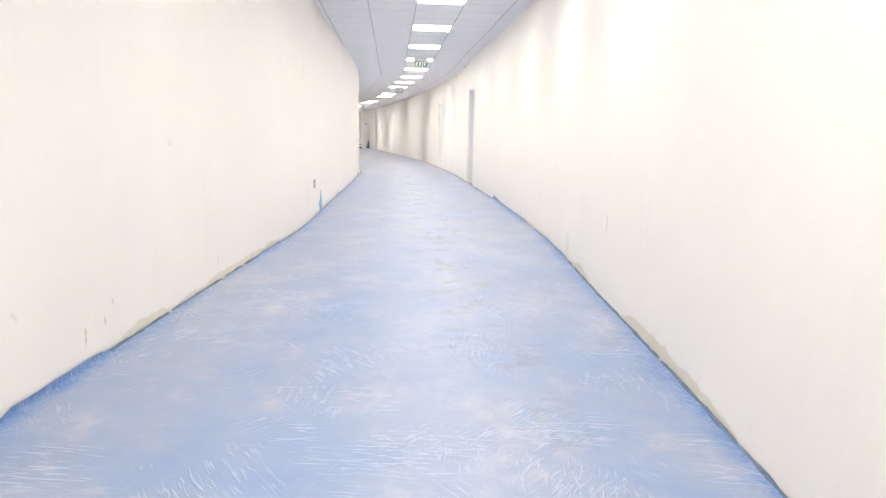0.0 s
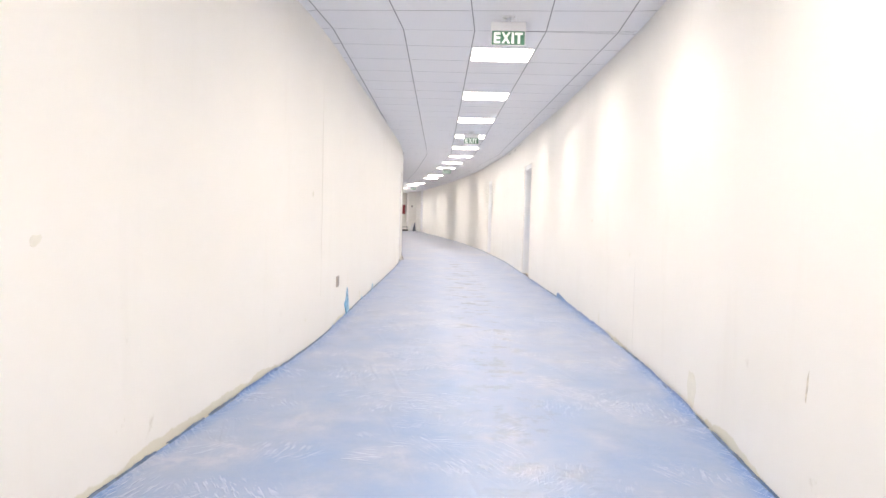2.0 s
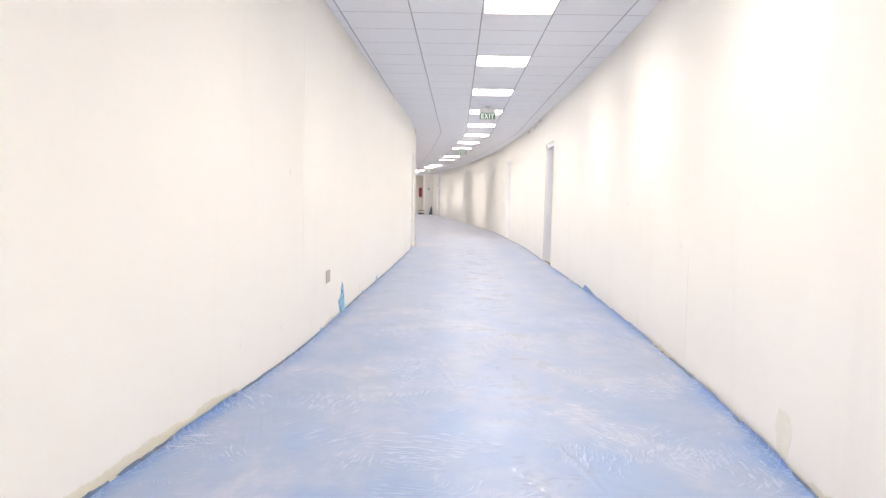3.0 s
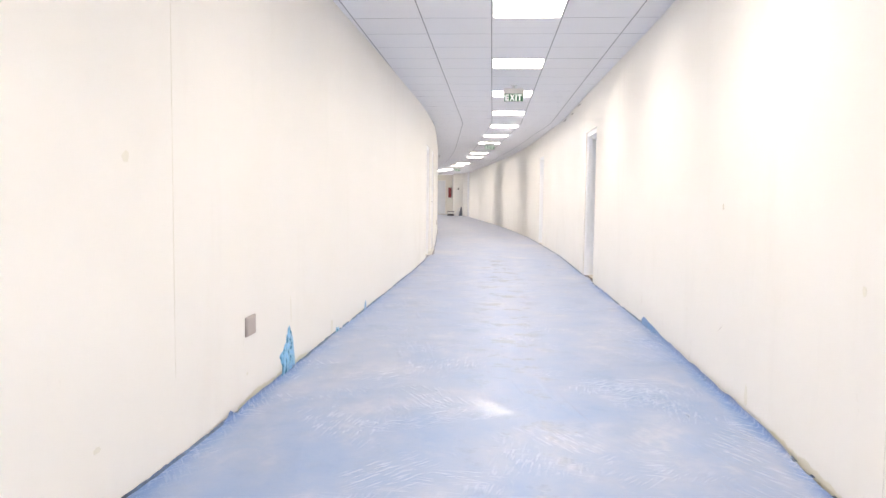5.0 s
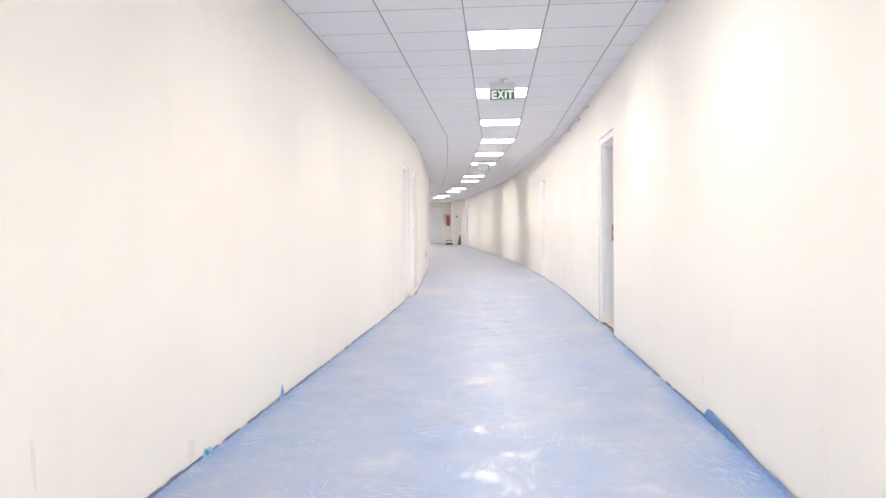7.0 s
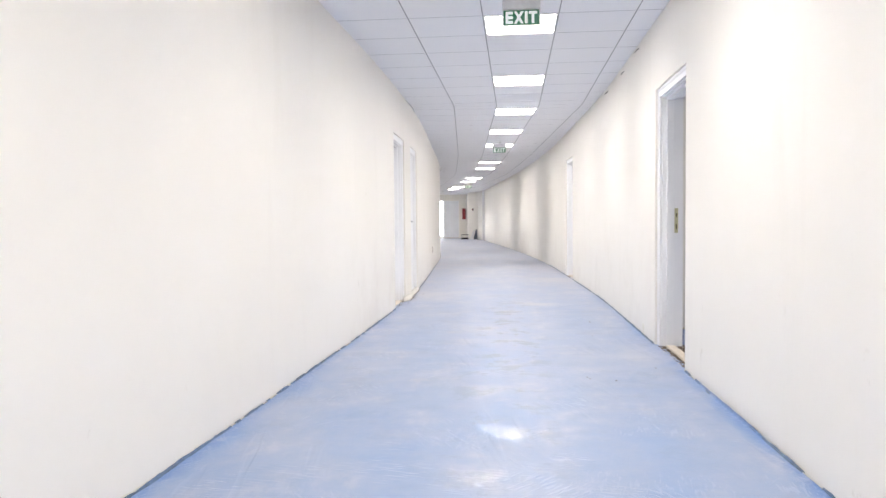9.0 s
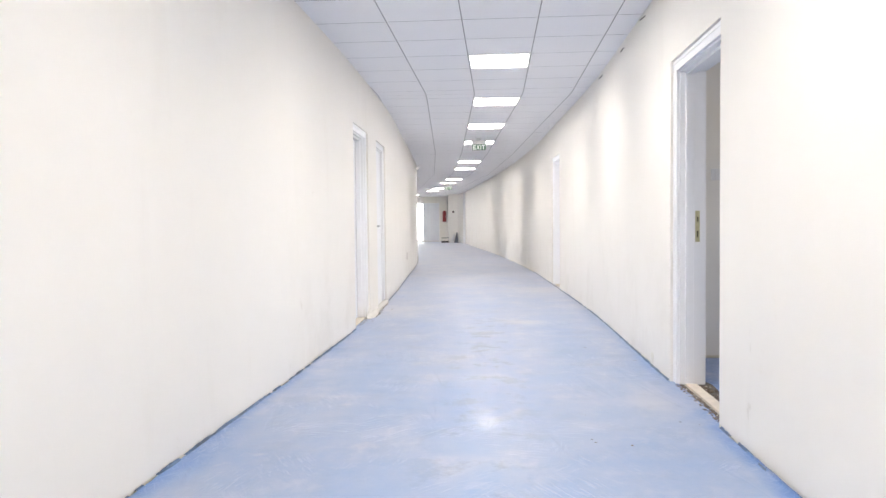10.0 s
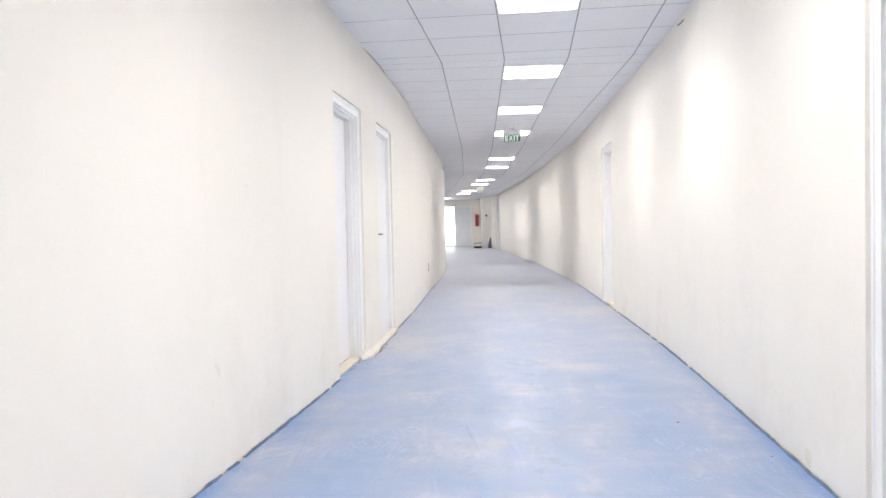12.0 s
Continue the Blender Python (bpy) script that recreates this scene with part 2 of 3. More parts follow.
def part(name, bm, mat, parent, label="", smooth=False):
    ob = obj(name, bm, mat, smooth)
    ob.parent = parent
    if label:
        ob["label"] = label
    return ob


def base(name, m, label="", category="", group="", kind=""):
    ob = new(name)
    ob.empty_display_size = 0.1
    ob.matrix_world = m
    return tagged(ob, label, category, group, kind)


def box(bm, x0, x1, y0, y1, z0, z1, bevel=0.0, mat=0, seg=2):
    vs = [bm.verts.new((x, y, z)) for x in (x0, x1) for y in (y0, y1) for z in (z0, z1)]
    faces = [bm.faces.new([vs[i] for i in f]) for f in ((0, 1, 3, 2), (4, 6, 7, 5), (0, 4, 5, 1), (2, 3, 7, 6), (0, 2, 6, 4), (1, 5, 7, 3))]
    for f in faces:
        f.material_index = mat
    if bevel:
        edges = list({e for f in faces for e in f.edges})
        bmesh.ops.bevel(bm, geom=edges, offset=bevel, segments=seg, affect="EDGES", profile=0.6)


def boxes(*rows):
    bm = bmesh.new()
    for r in rows:
        box(bm, *r)
    return bm


def tube(bm, a, b, r, n=12, r2=None):
    a, b = Vector(a), Vector(b)
    q = (b - a).to_track_quat("Z", "Y")
    rings = []
    for p, rad in ((a, r), (b, r2 or r)):
        rings.append([bm.verts.new(p + q @ Vector((rad * math.cos(2 * math.pi * k / n), rad * math.sin(2 * math.pi * k / n), 0))) for k in range(n)])
    for k in range(n):
        bm.faces.new((rings[0][k], rings[0][(k + 1) % n], rings[1][(k + 1) % n], rings[1][k]))
    bm.faces.new(rings[0][::-1])
    bm.faces.new(rings[1])


# ---- plan: the two curving walls ----
Y0, Y1, CEIL, TOP, THICK = -14.0, 45.0, 2.668, 2.95, 0.20
RIGHT = [(-14.5, -0.03), (-7, 0.60), (-5.94, 0.70), (-4, 0.84), (-2.75, 0.96), (-1.2, 1.06), (0.1, 1.08), (3, 1.135), (4.5, 1.11), (6.2, 1.105), (7.2, 1.10), (9.5, 1.10), (11, 1.085),
         (13.9, 0.955), (17.6, 0.79), (21, 0.52), (25, 0.14), (29, -0.33), (33, -0.84), (36.5, -1.27), (39.7, -1.65), (46, -2.5)]
LEFT = [(-14.5, -2.70), (-6.38, -2.01), (-5.38, -1.945), (-3.55, -1.81), (-2.67, -1.735), (-1.1, -1.59), (0, -1.565), (2, -1.56), (3.2, -1.53), (4.2, -1.51), (5.2, -1.50), (6.2, -1.49), (7.3, -1.47), (8.2, -1.462), (9.5, -1.468),
        (12.2, -1.535), (14.5, -1.675), (16.6, -1.83), (19, -1.98), (21.9, -2.2), (25, -2.53), (29, -3.03), (33, -3.55), (36.5, -4.05), (39.7, -4.53), (46, -5.5)]
GRIDY = np.arange(-14.5, 46.0, 0.1)


def smoothed(rows, sigma=0.7):
    v = np.interp(GRIDY, [r[0] for r in rows], [r[1] for r in rows])
    k = np.exp(-0.5 * (np.arange(-25, 26) * 0.1 / sigma) ** 2)
    pad = np.concatenate([v[0] + (v[1] - v[0]) * np.arange(-25, 0), v, v[-1] + (v[-1] - v[-2]) * np.arange(1, 26)])
    return np.convolve(pad, k / k.sum(), "valid")


RX, LX = smoothed(RIGHT), smoothed(LEFT)


def right_x(y):
    return float(np.interp(y, GRIDY, RX))


def left_x(y):
    return float(np.interp(y, GRIDY, LX))


def wall_frame(side, y, z=0.0, off=0.0):
    """Matrix on a wall's face: local y points into the wall, local x along it, z up."""
    f = right_x if side > 0 else left_x
    t = Vector((f(y + 0.3) - f(y - 0.3), 0.6, 0)).normalized()
    a = -t if side > 0 else t
    n = Vector((0, 0, 1)).cross(a)
    m = Matrix((a, n, Vector((0, 0, 1)))).transposed().to_4x4()
    m.translation = Vector((f(y), y, z)) + n * off
    return m


def wall_run(bm, f, side, ya, yb, z0, z1, step=0.25):
    n = max(1, round((yb - ya) / step))
    prev = None
    for i in range(n + 1):
        y = ya + (yb - ya) * i / n
        x = f(y)
        ring = [bm.verts.new(p) for p in ((x, y, z0), (x, y, z1), (x + side * THICK, y, z1), (x + side * THICK, y, z0))]
        if prev:
            for k in range(4):
                bm.faces.new((prev[k], prev[(k + 1) % 4], ring[(k + 1) % 4], ring[k]))
        else:
            bm.faces.new(ring)
        prev = ring
    bm.faces.new(prev[::-1])


DOOR_H = 2.10
TALL = {"door_2": 2.155}
DOORS = [("door_1", 1, 6.17, 7.21), ("door_2", 1, 13.87, 14.86), ("door_3", -1, 9.57, 10.50), ("door_4", -1, 11.17, 12.03)]


def build_wall(name, side, f, yend, label):
    bm = bmesh.new()
    y = Y0
    for nm, s, a, b in sorted(DOORS, key=lambda d: d[2]):
        if s != side:
            continue
        wall_run(bm, f, side, y, a, -0.1, TOP)
        wall_run(bm, f, side, a, b, TALL.get(nm, DOOR_H), TOP)
        y = b
    wall_run(bm, f, side, y, yend, -0.1, TOP)
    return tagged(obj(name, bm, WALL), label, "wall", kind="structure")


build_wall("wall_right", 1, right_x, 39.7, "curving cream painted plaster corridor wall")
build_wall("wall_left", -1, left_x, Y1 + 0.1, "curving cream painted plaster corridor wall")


def quad_wall(name, pts, z0, z1, label, thick=0.14):
    """A wall along a polyline, thickened to the right of its direction."""
    bm = bmesh.new()
    for (ax, ay), (bx, by) in zip(pts, pts[1:]):
        d = Vector((bx - ax, by - ay, 0)).normalized()
        n = Vector((d.y, -d.x, 0)) * thick
        lo = [(ax, ay), (bx, by), (bx + n.x, by + n.y), (ax + n.x, ay + n.y)]
        v0 = [bm.verts.new((x, y, z0)) for x, y in lo]
        v1 = [bm.verts.new((x, y, z1)) for x, y in lo]
        bm.faces.new(v0[::-1])
        bm.faces.new(v1)
        for k in range(4):
            bm.faces.new((v0[k], v0[(k + 1) % 4], v1[(k + 1) % 4], v1[k]))
    return tagged(obj(name, bm, WALL), label, "wall", kind="structure")


# end of the corridor: a jutting pier, the end wall with its double doorway, the wall behind the start
quad_wall("wall_pier", [(-1.66, 39.704), (-2.12, 41.75), (-2.68, 42.45), (-2.93, 45.1)], -0.1, TOP, "cream plastered pier at the corridor end")
bm = boxes((-3.42, -2.8, 45.1, 45.26, -0.1, TOP), (-5.35, -3.42, 45.1, 45.26, 2.30, TOP), (-6.0, -5.35, 45.1, 45.26, -0.1, TOP))
tagged(obj("wall_end", bm, WALL), "cream end wall with a double doorway", "wall", kind="structure")
bm = boxes((-3.1, 0.4, -14.15, -14.0, -0.1, TOP))
tagged(obj("wall_start", bm, WALL), "plain cream wall closing the corridor", "wall", kind="structure")

# room behind the open doorway
ROOM_Y = 8.07
bm = boxes((1.29, 4.6, ROOM_Y, ROOM_Y + 0.12, -0.1, 2.8), (4.5, 4.62, 4.3, 5.0, -0.1, 2.8), (4.5, 4.62, 7.4, ROOM_Y, -0.1, 2.8), (4.5, 4.62, 5.0, 7.4, -0.1, 0.9), (4.5, 4.62, 5.0, 7.4, 2.4, 2.8), (1.32, 4.5, 4.2, 4.3, -0.1, 2.8))
tagged(obj("wall_room", bm, WALL), "unlit cream walls of the side room", "wall", kind="structure")
# unseen window, added with its opening to brighten the side room
top = base("added_window", pose(4.56, 6.2, 0.9), "unseen white framed window added to light the side room", "window", kind="structure")
part("window_frame", boxes((-0.03, 0.03, -1.2, -1.15, 0, 1.5, 0.003), (-0.03, 0.03, 1.15, 1.2, 0, 1.5, 0.003), (-0.03, 0.03, -0.025, 0.025, 0.05, 1.45, 0.003), (-0.03, 0.03, -1.15, 1.15, 0, 0.05, 0.003), (-0.03, 0.03, -1.15, 1.15, 1.45, 1.5, 0.003)), WHITE_PAINT, top)
# fill lamp in the added window, brightening the room's visible wall
daylight = bpy.data.lights.new("room_fill_light", "AREA")
daylight.shape, daylight.size, daylight.size_y, daylight.energy, daylight.color = "RECTANGLE", 1.4, 2.3, 20.0, (1.0, 0.97, 0.93)
new("room_fill_light", daylight).matrix_world = look((4.44, 6.2, 1.65), (1.0, 6.2, 1.65))
tagged(obj("ceiling_room", boxes((1.30, 4.5, 4.3, ROOM_Y, 2.70, 2.8)), TILE), "plain white ceiling of the side room", "ceiling", kind="structure")

# ---- floor slab, with an open joint along the walls ----
bm = boxes((-6.2, 4.7, Y0 - 0.2, 45.3, -0.15, -0.055), (1.30, 4.5, 4.3, ROOM_Y, -0.05, -0.004))
JOINT = 0.014
prev = None
for i in range(297):
    y = Y0 + 0.2 * i
    if y > 45.0:
        break
    ring = [bm.verts.new((x, y, z)) for x, z in ((left_x(y) + JOINT, -0.05), (left_x(y) + JOINT, -0.004), (right_x(y) - JOINT, -0.004), (right_x(y) - JOINT, -0.05))]
    if prev:
        for k in range(3):
            bm.faces.new((prev[k], prev[k + 1], ring[k + 1], ring[k]))
    prev = ring
for _, sd, a, b in DOORS:
    m = wall_frame(sd, (a + b) / 2)
    h = (b - a) / 2
    n0 = len(bm.verts)
    box(bm, -h + 0.001, h - 0.001, -JOINT + 0.001, THICK + 0.02, -0.05, -0.0045)
    bm.verts.ensure_lookup_table()
    for v in bm.verts[n0:]:
        v.co = m @ v.co
tagged(obj("floor", bm, SLAB), "dirty bare concrete floor slab", "floor", kind="structure")


# ---- blue protective film on the floor ----
def rnd(x, y=0.0, z=0.0):
    return noise.noise(Vector((x, y, z)))


def bumpf(y, c, w):
    return max(0.0, 1 - abs(y - c) / w)


def film_rise(side, y):
    """How far the film climbs the wall."""
    h = max(0.0, 0.012 * rnd(y * 1.3, side * 7.0) + 0.010 * rnd(y * 5.1, side * 3.0) + 0.003)
    if side > 0:
        h += 0.042 * min(1, 4 * bumpf(y, 1.2, 1.75)) * (0.7 + 0.5 * rnd(y * 4, 2)) 
        h += 0.018 * min(1, 3 * bumpf(y, -2.2, 1.0)) + 0.015 * min(1, 3 * bumpf(y, 5.2, 0.7))
    else:
        h += 0.030 * min(1, 3 * bumpf(y, -6.0, 0.5)) + 0.02 * min(1, 3 * bumpf(y, -2.4, 0.5)) + 0.02 * min(1, 3 * bumpf(y, 0.5, 0.6)) + 0.05 * bumpf(y, 3.45, 0.06) + 0.04 * bumpf(y, -0.15, 0.08)
    return h


def mortar_width(y):
    """How far the rough mortar between the closed doors comes out over the floor."""
    w = float(np.interp(y, [10.28, 10.45, 10.78, 10.95, 11.3, 11.75, 12.15], [0.0, 0.055, 0.065, 0.035, 0.03, 0.032, 0.0]))
    return max(0.0, w + (0.014 * rnd(y * 7, 50) + 0.008 * rnd(y * 23, 51)) * (w > 0))


def film_gap(side, y):
    """How far the film's edge stays off the wall."""
    g = 0.009 + 0.014 * max(0.0, rnd(y * 1.9, 11 + side) + 0.1) + 0.012 * max(0.0, rnd(y * 13.0, 5 + side))
    for _, s, a, b in DOORS:
        if s == side and a < y < b:
            g = -0.035 + 0.012 * rnd(y * 6, side) + 0.010 * rnd(y * 27, side) + 0.006 * rnd(y * 61, side)
    if side < 0 and mortar_width(y) > 0:
        g = mortar_width(y) + 0.012 + 0.022 * abs(rnd(y * 11, 70))
    return g


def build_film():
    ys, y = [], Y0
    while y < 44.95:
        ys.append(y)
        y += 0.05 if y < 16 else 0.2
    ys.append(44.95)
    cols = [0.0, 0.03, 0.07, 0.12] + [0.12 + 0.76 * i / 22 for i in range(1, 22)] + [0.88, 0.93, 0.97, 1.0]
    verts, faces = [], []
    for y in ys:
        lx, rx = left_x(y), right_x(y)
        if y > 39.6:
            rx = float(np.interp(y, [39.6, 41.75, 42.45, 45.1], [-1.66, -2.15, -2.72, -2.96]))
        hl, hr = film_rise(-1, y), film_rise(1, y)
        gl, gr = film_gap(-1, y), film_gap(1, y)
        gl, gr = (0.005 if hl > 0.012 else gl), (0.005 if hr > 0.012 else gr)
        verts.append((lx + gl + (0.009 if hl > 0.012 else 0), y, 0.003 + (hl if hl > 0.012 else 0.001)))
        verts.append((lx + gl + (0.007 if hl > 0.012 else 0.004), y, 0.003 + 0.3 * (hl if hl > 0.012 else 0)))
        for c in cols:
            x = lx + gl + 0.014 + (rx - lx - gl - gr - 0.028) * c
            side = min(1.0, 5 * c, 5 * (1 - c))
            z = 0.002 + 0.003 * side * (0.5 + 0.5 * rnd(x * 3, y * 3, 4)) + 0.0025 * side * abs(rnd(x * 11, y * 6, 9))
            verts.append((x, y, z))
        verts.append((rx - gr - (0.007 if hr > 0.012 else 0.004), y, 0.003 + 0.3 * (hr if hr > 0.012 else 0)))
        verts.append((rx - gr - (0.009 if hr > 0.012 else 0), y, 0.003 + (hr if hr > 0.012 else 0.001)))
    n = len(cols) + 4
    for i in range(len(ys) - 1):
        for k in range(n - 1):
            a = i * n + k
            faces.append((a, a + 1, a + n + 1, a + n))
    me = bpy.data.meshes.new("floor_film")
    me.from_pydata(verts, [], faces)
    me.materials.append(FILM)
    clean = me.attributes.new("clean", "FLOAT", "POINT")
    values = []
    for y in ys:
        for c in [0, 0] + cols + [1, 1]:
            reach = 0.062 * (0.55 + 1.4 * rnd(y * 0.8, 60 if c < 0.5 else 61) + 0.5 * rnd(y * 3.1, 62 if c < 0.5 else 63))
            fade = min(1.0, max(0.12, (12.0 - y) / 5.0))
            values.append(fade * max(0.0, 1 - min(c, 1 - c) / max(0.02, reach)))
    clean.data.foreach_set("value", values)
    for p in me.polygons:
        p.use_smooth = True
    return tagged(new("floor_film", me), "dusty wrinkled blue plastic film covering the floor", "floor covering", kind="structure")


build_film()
bm = bmesh.new()
N = 40
rows = []
for i in range(N + 1):
    y = 4.32 + (ROOM_Y - 0.02 - 4.32) * i / N
    e = 1.335 + 0.02 * rnd(y * 7, 40) + 0.01 * rnd(y * 21, 41)
    rows.append([bm.verts.new((e + (4.48 - e) * k / 12, y, 0.003 + 0.003 * abs(rnd(k * 0.9, y * 4, 8)))) for k in range(13)])
for i in range(N):
    for k in range(12):
        bm.faces.new((rows[i][k], rows[i][k + 1], rows[i + 1][k + 1], rows[i + 1][k]))
room_film = obj("floor_film_room", bm, FILM, True)
undusted = room_film.data.attributes.new("clean", "FLOAT", "POINT")
undusted.data.foreach_set("value", [1.0] * len(room_film.data.vertices))
tagged(room_film, "clean deep blue plastic film on the side room floor", "floor covering", kind="structure")


def film_flap(side, y, pts, label, mat=FILM_FLAP):
    """A torn piece of film standing against the wall: outline of (along, height) pairs."""
    bm = bmesh.new()
    front, back = [], []
    s = 1 if side < 0 else -1
    for i, (a, z) in enumerate(pts):
        lean = -0.014 - 0.012 * rnd(a * 12, z * 14, 6) + 0.008 * (z > 0.1)
        front.append(bm.verts.new((s * a, lean, z)))
        back.append(bm.verts.new((s * a, lean + 0.004, z)))
    bm.faces.new(front)
    bm.faces.new(back[::-1])
    for i in range(len(pts)):
        j = (i + 1) % len(pts)
        bm.faces.new((front[i], back[i], back[j], front[j]))
    bmesh.ops.triangulate(bm, faces=bm.faces[:])
    ob = obj("film_flap", bm, mat)
    ob.matrix_world = wall_frame(side, y, 0.004)
    return tagged(ob, label, "plastic film")


film_flap(-1, 0.85, [(-0.16, 0.000), (-0.135, 0.027), (-0.115, 0.063), (-0.105, 0.090), (-0.135, 0.106), (-0.15, 0.126), (-0.125, 0.140), (-0.085, 0.149), (-0.06, 0.180), (-0.02, 0.194), (0.0, 0.230), (0.02, 0.239),
                     (0.035, 0.275), (0.055, 0.284), (0.065, 0.257), (0.09, 0.239), (0.10, 0.211), (0.125, 0.198), (0.118, 0.153), (0.135, 0.117), (0.128, 0.072), (0.145, 0.036), (0.15, 0.000)],
          "torn light blue plastic film sticking up the cream wall")
film_flap(-1, 3.45, [(-0.05, 0.0), (-0.02, 0.03), (0.0, 0.085), (0.012, 0.04), (0.04, 0.0)], "small torn corner of blue film against the wall")
film_flap(-1, 2.25, [(-0.05, 0.0), (-0.03, 0.022), (0.0, 0.034), (0.02, 0.018), (0.05, 0.026), (0.07, 0.0)], "small torn shred of blue film against the wall")
film_flap(1, 2.86, [(-0.95, 0.0), (-0.85, 0.022), (-0.70, 0.030), (-0.55, 0.034), (-0.40, 0.046), (-0.28, 0.052), (-0.16, 0.060), (-0.06, 0.066), (0.03, 0.070), (0.09, 0.066), (0.13, 0.052), (0.15, 0.030), (0.16, 0.0)],
          "rounded flap of deep blue film curling up the wall", FILM_DEEP)


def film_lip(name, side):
    """The film's ragged cut edge turned up against the foot of a wall, coloured to carry crevice shade."""
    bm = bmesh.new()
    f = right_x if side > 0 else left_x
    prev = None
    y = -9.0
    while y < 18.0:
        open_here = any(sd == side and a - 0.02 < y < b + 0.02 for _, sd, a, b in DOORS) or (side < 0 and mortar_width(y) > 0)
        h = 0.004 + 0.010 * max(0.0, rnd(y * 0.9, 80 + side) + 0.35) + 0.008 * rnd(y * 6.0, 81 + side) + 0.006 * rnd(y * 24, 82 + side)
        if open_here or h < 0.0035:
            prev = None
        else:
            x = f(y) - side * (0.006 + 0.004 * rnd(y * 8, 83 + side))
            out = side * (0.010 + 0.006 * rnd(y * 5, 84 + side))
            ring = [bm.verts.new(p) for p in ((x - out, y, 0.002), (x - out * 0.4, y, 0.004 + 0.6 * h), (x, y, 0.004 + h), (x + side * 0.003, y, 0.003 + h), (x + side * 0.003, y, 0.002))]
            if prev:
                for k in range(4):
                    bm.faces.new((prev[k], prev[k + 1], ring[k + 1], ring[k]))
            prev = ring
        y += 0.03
    return tagged(obj(name, bm, FILM_LIP, True), "ragged blue film edge along the wall foot, crevice shade in its colour", "floor covering", kind="structure")


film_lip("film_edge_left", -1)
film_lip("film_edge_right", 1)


# ---- suspended ceiling in straight runs ----
RUNS = []
p = Vector((0.0, -0.9))
HEAD = [(-4.5, 13.4), (0.0, 12.3), (4.0, 7.6), (5.2, 7.0), (8.9, 7.0), (10.5, 13.0)]
start = p - 13.4 * Vector((-math.sin(radians(-4.5)), math.cos(radians(-4.5))))
q = start.copy()
for h, length in HEAD:
    d = Vector((-math.sin(radians(h)), math.cos(radians(h))))
    RUNS.append((q.copy(), d, h, length))
    q = q + d * length
# along-run places of the lamps, and where the tile rows begin
# first run's lamps are unseen, added at the same spacing to light the start
LAMPS = [[13.4 - 1.5 - 2.4 * k for k in range(5)], [0.9, 3.3, 5.7, 8.1, 10.5], [0.585, 2.985, 5.385], [2.28, 4.68], [2.68, 5.08], [2.62, 5.02]]


def run_point(run, u, v):
    o, d, _, _ = run
    return o.x + d.y * u + d.x * v, o.y - d.x * u + d.y * v


def build_ceiling():
    bm = bmesh.new()
    for r, run in enumerate(RUNS):
        length = run[3]
        t0 = math.tan(radians((run[2] - RUNS[r - 1][2]) / 2)) if r else 0.0
        t1 = math.tan(radians((RUNS[r + 1][2] - run[2]) / 2)) if r + 1 < len(RUNS) else 0.0
        phase = (LAMPS[r][0] - 0.3) % 0.6
        n = int(length / 0.6) + 4
        for j in range(-2, n):
            va, vb = phase + 0.6 * j, phase + 0.6 * (j + 1)
            for c in range(-4, 4):
                ua, ub = 0.6 * c - 0.3, 0.6 * c + 0.3
                if c == 0 and any(abs((va + vb) / 2 - v) < 0.2 for v in LAMPS[r]):
                    continue
                # tile left out for the lamp added at the corridor end
                if r == 5 and c == -1 and abs((va + vb) / 2 - 9.82) < 0.2:
                    continue
                ring = []
                for u, v in ((ua + 0.004, va + 0.0045), (ub - 0.004, va + 0.0045), (ub - 0.004, vb - 0.0045), (ua + 0.004, vb - 0.0045)):
                    v = min(max(v, -u * t0 + 0.003), length + u * t1 - 0.003)
                    x, y = run_point(run, u, v)
                    x = min(max(x, left_x(y) - 0.03), right_x(y) + 0.03)
                    ring.append((x, min(y, 45.2)))
                w = max(abs(ring[1][0] - ring[0][0]), abs(ring[2][0] - ring[3][0]))
                l = max(abs(ring[3][1] - ring[0][1]), abs(ring[2][1] - ring[1][1]))
                if w < 0.02 or l < 0.02:
                    continue
                sag = 0.0
                lo = [bm.verts.new((x, y, CEIL + sag)) for x, y in ring]
                hi = [bm.verts.new((x, y, CEIL + 0.016)) for x, y in ring]
                bm.faces.new(lo)
                bm.faces.new(hi)
                for k in range(4):
                    bm.faces.new((lo[k], lo[(k + 1) % 4], hi[(k + 1) % 4], hi[k]))
    # carrier rails a little above the tiles' faces, closing the joints
    prev = None
    for i in range(240):
        y = Y0 + 0.25 * i
        if y > 45.1:
            break
        ring = [bm.verts.new((x, y, z)) for x, z in ((left_x(y) - 0.05, CEIL + 0.0004), (right_x(y) + 0.05, CEIL + 0.0004), (right_x(y) + 0.05, CEIL + 0.05), (left_x(y) - 0.05, CEIL + 0.05))]
        if prev:
            for k in range(4):
                f = bm.faces.new((prev[k], prev[(k + 1) % 4], ring[(k + 1) % 4], ring[k]))
                f.material_index = 1
        prev = ring
    ob = obj("ceiling", bm, [TILE, GRID])
    return tagged(ob, "suspended ceiling of square white mineral tiles", "ceiling", kind="structure")


build_ceiling()


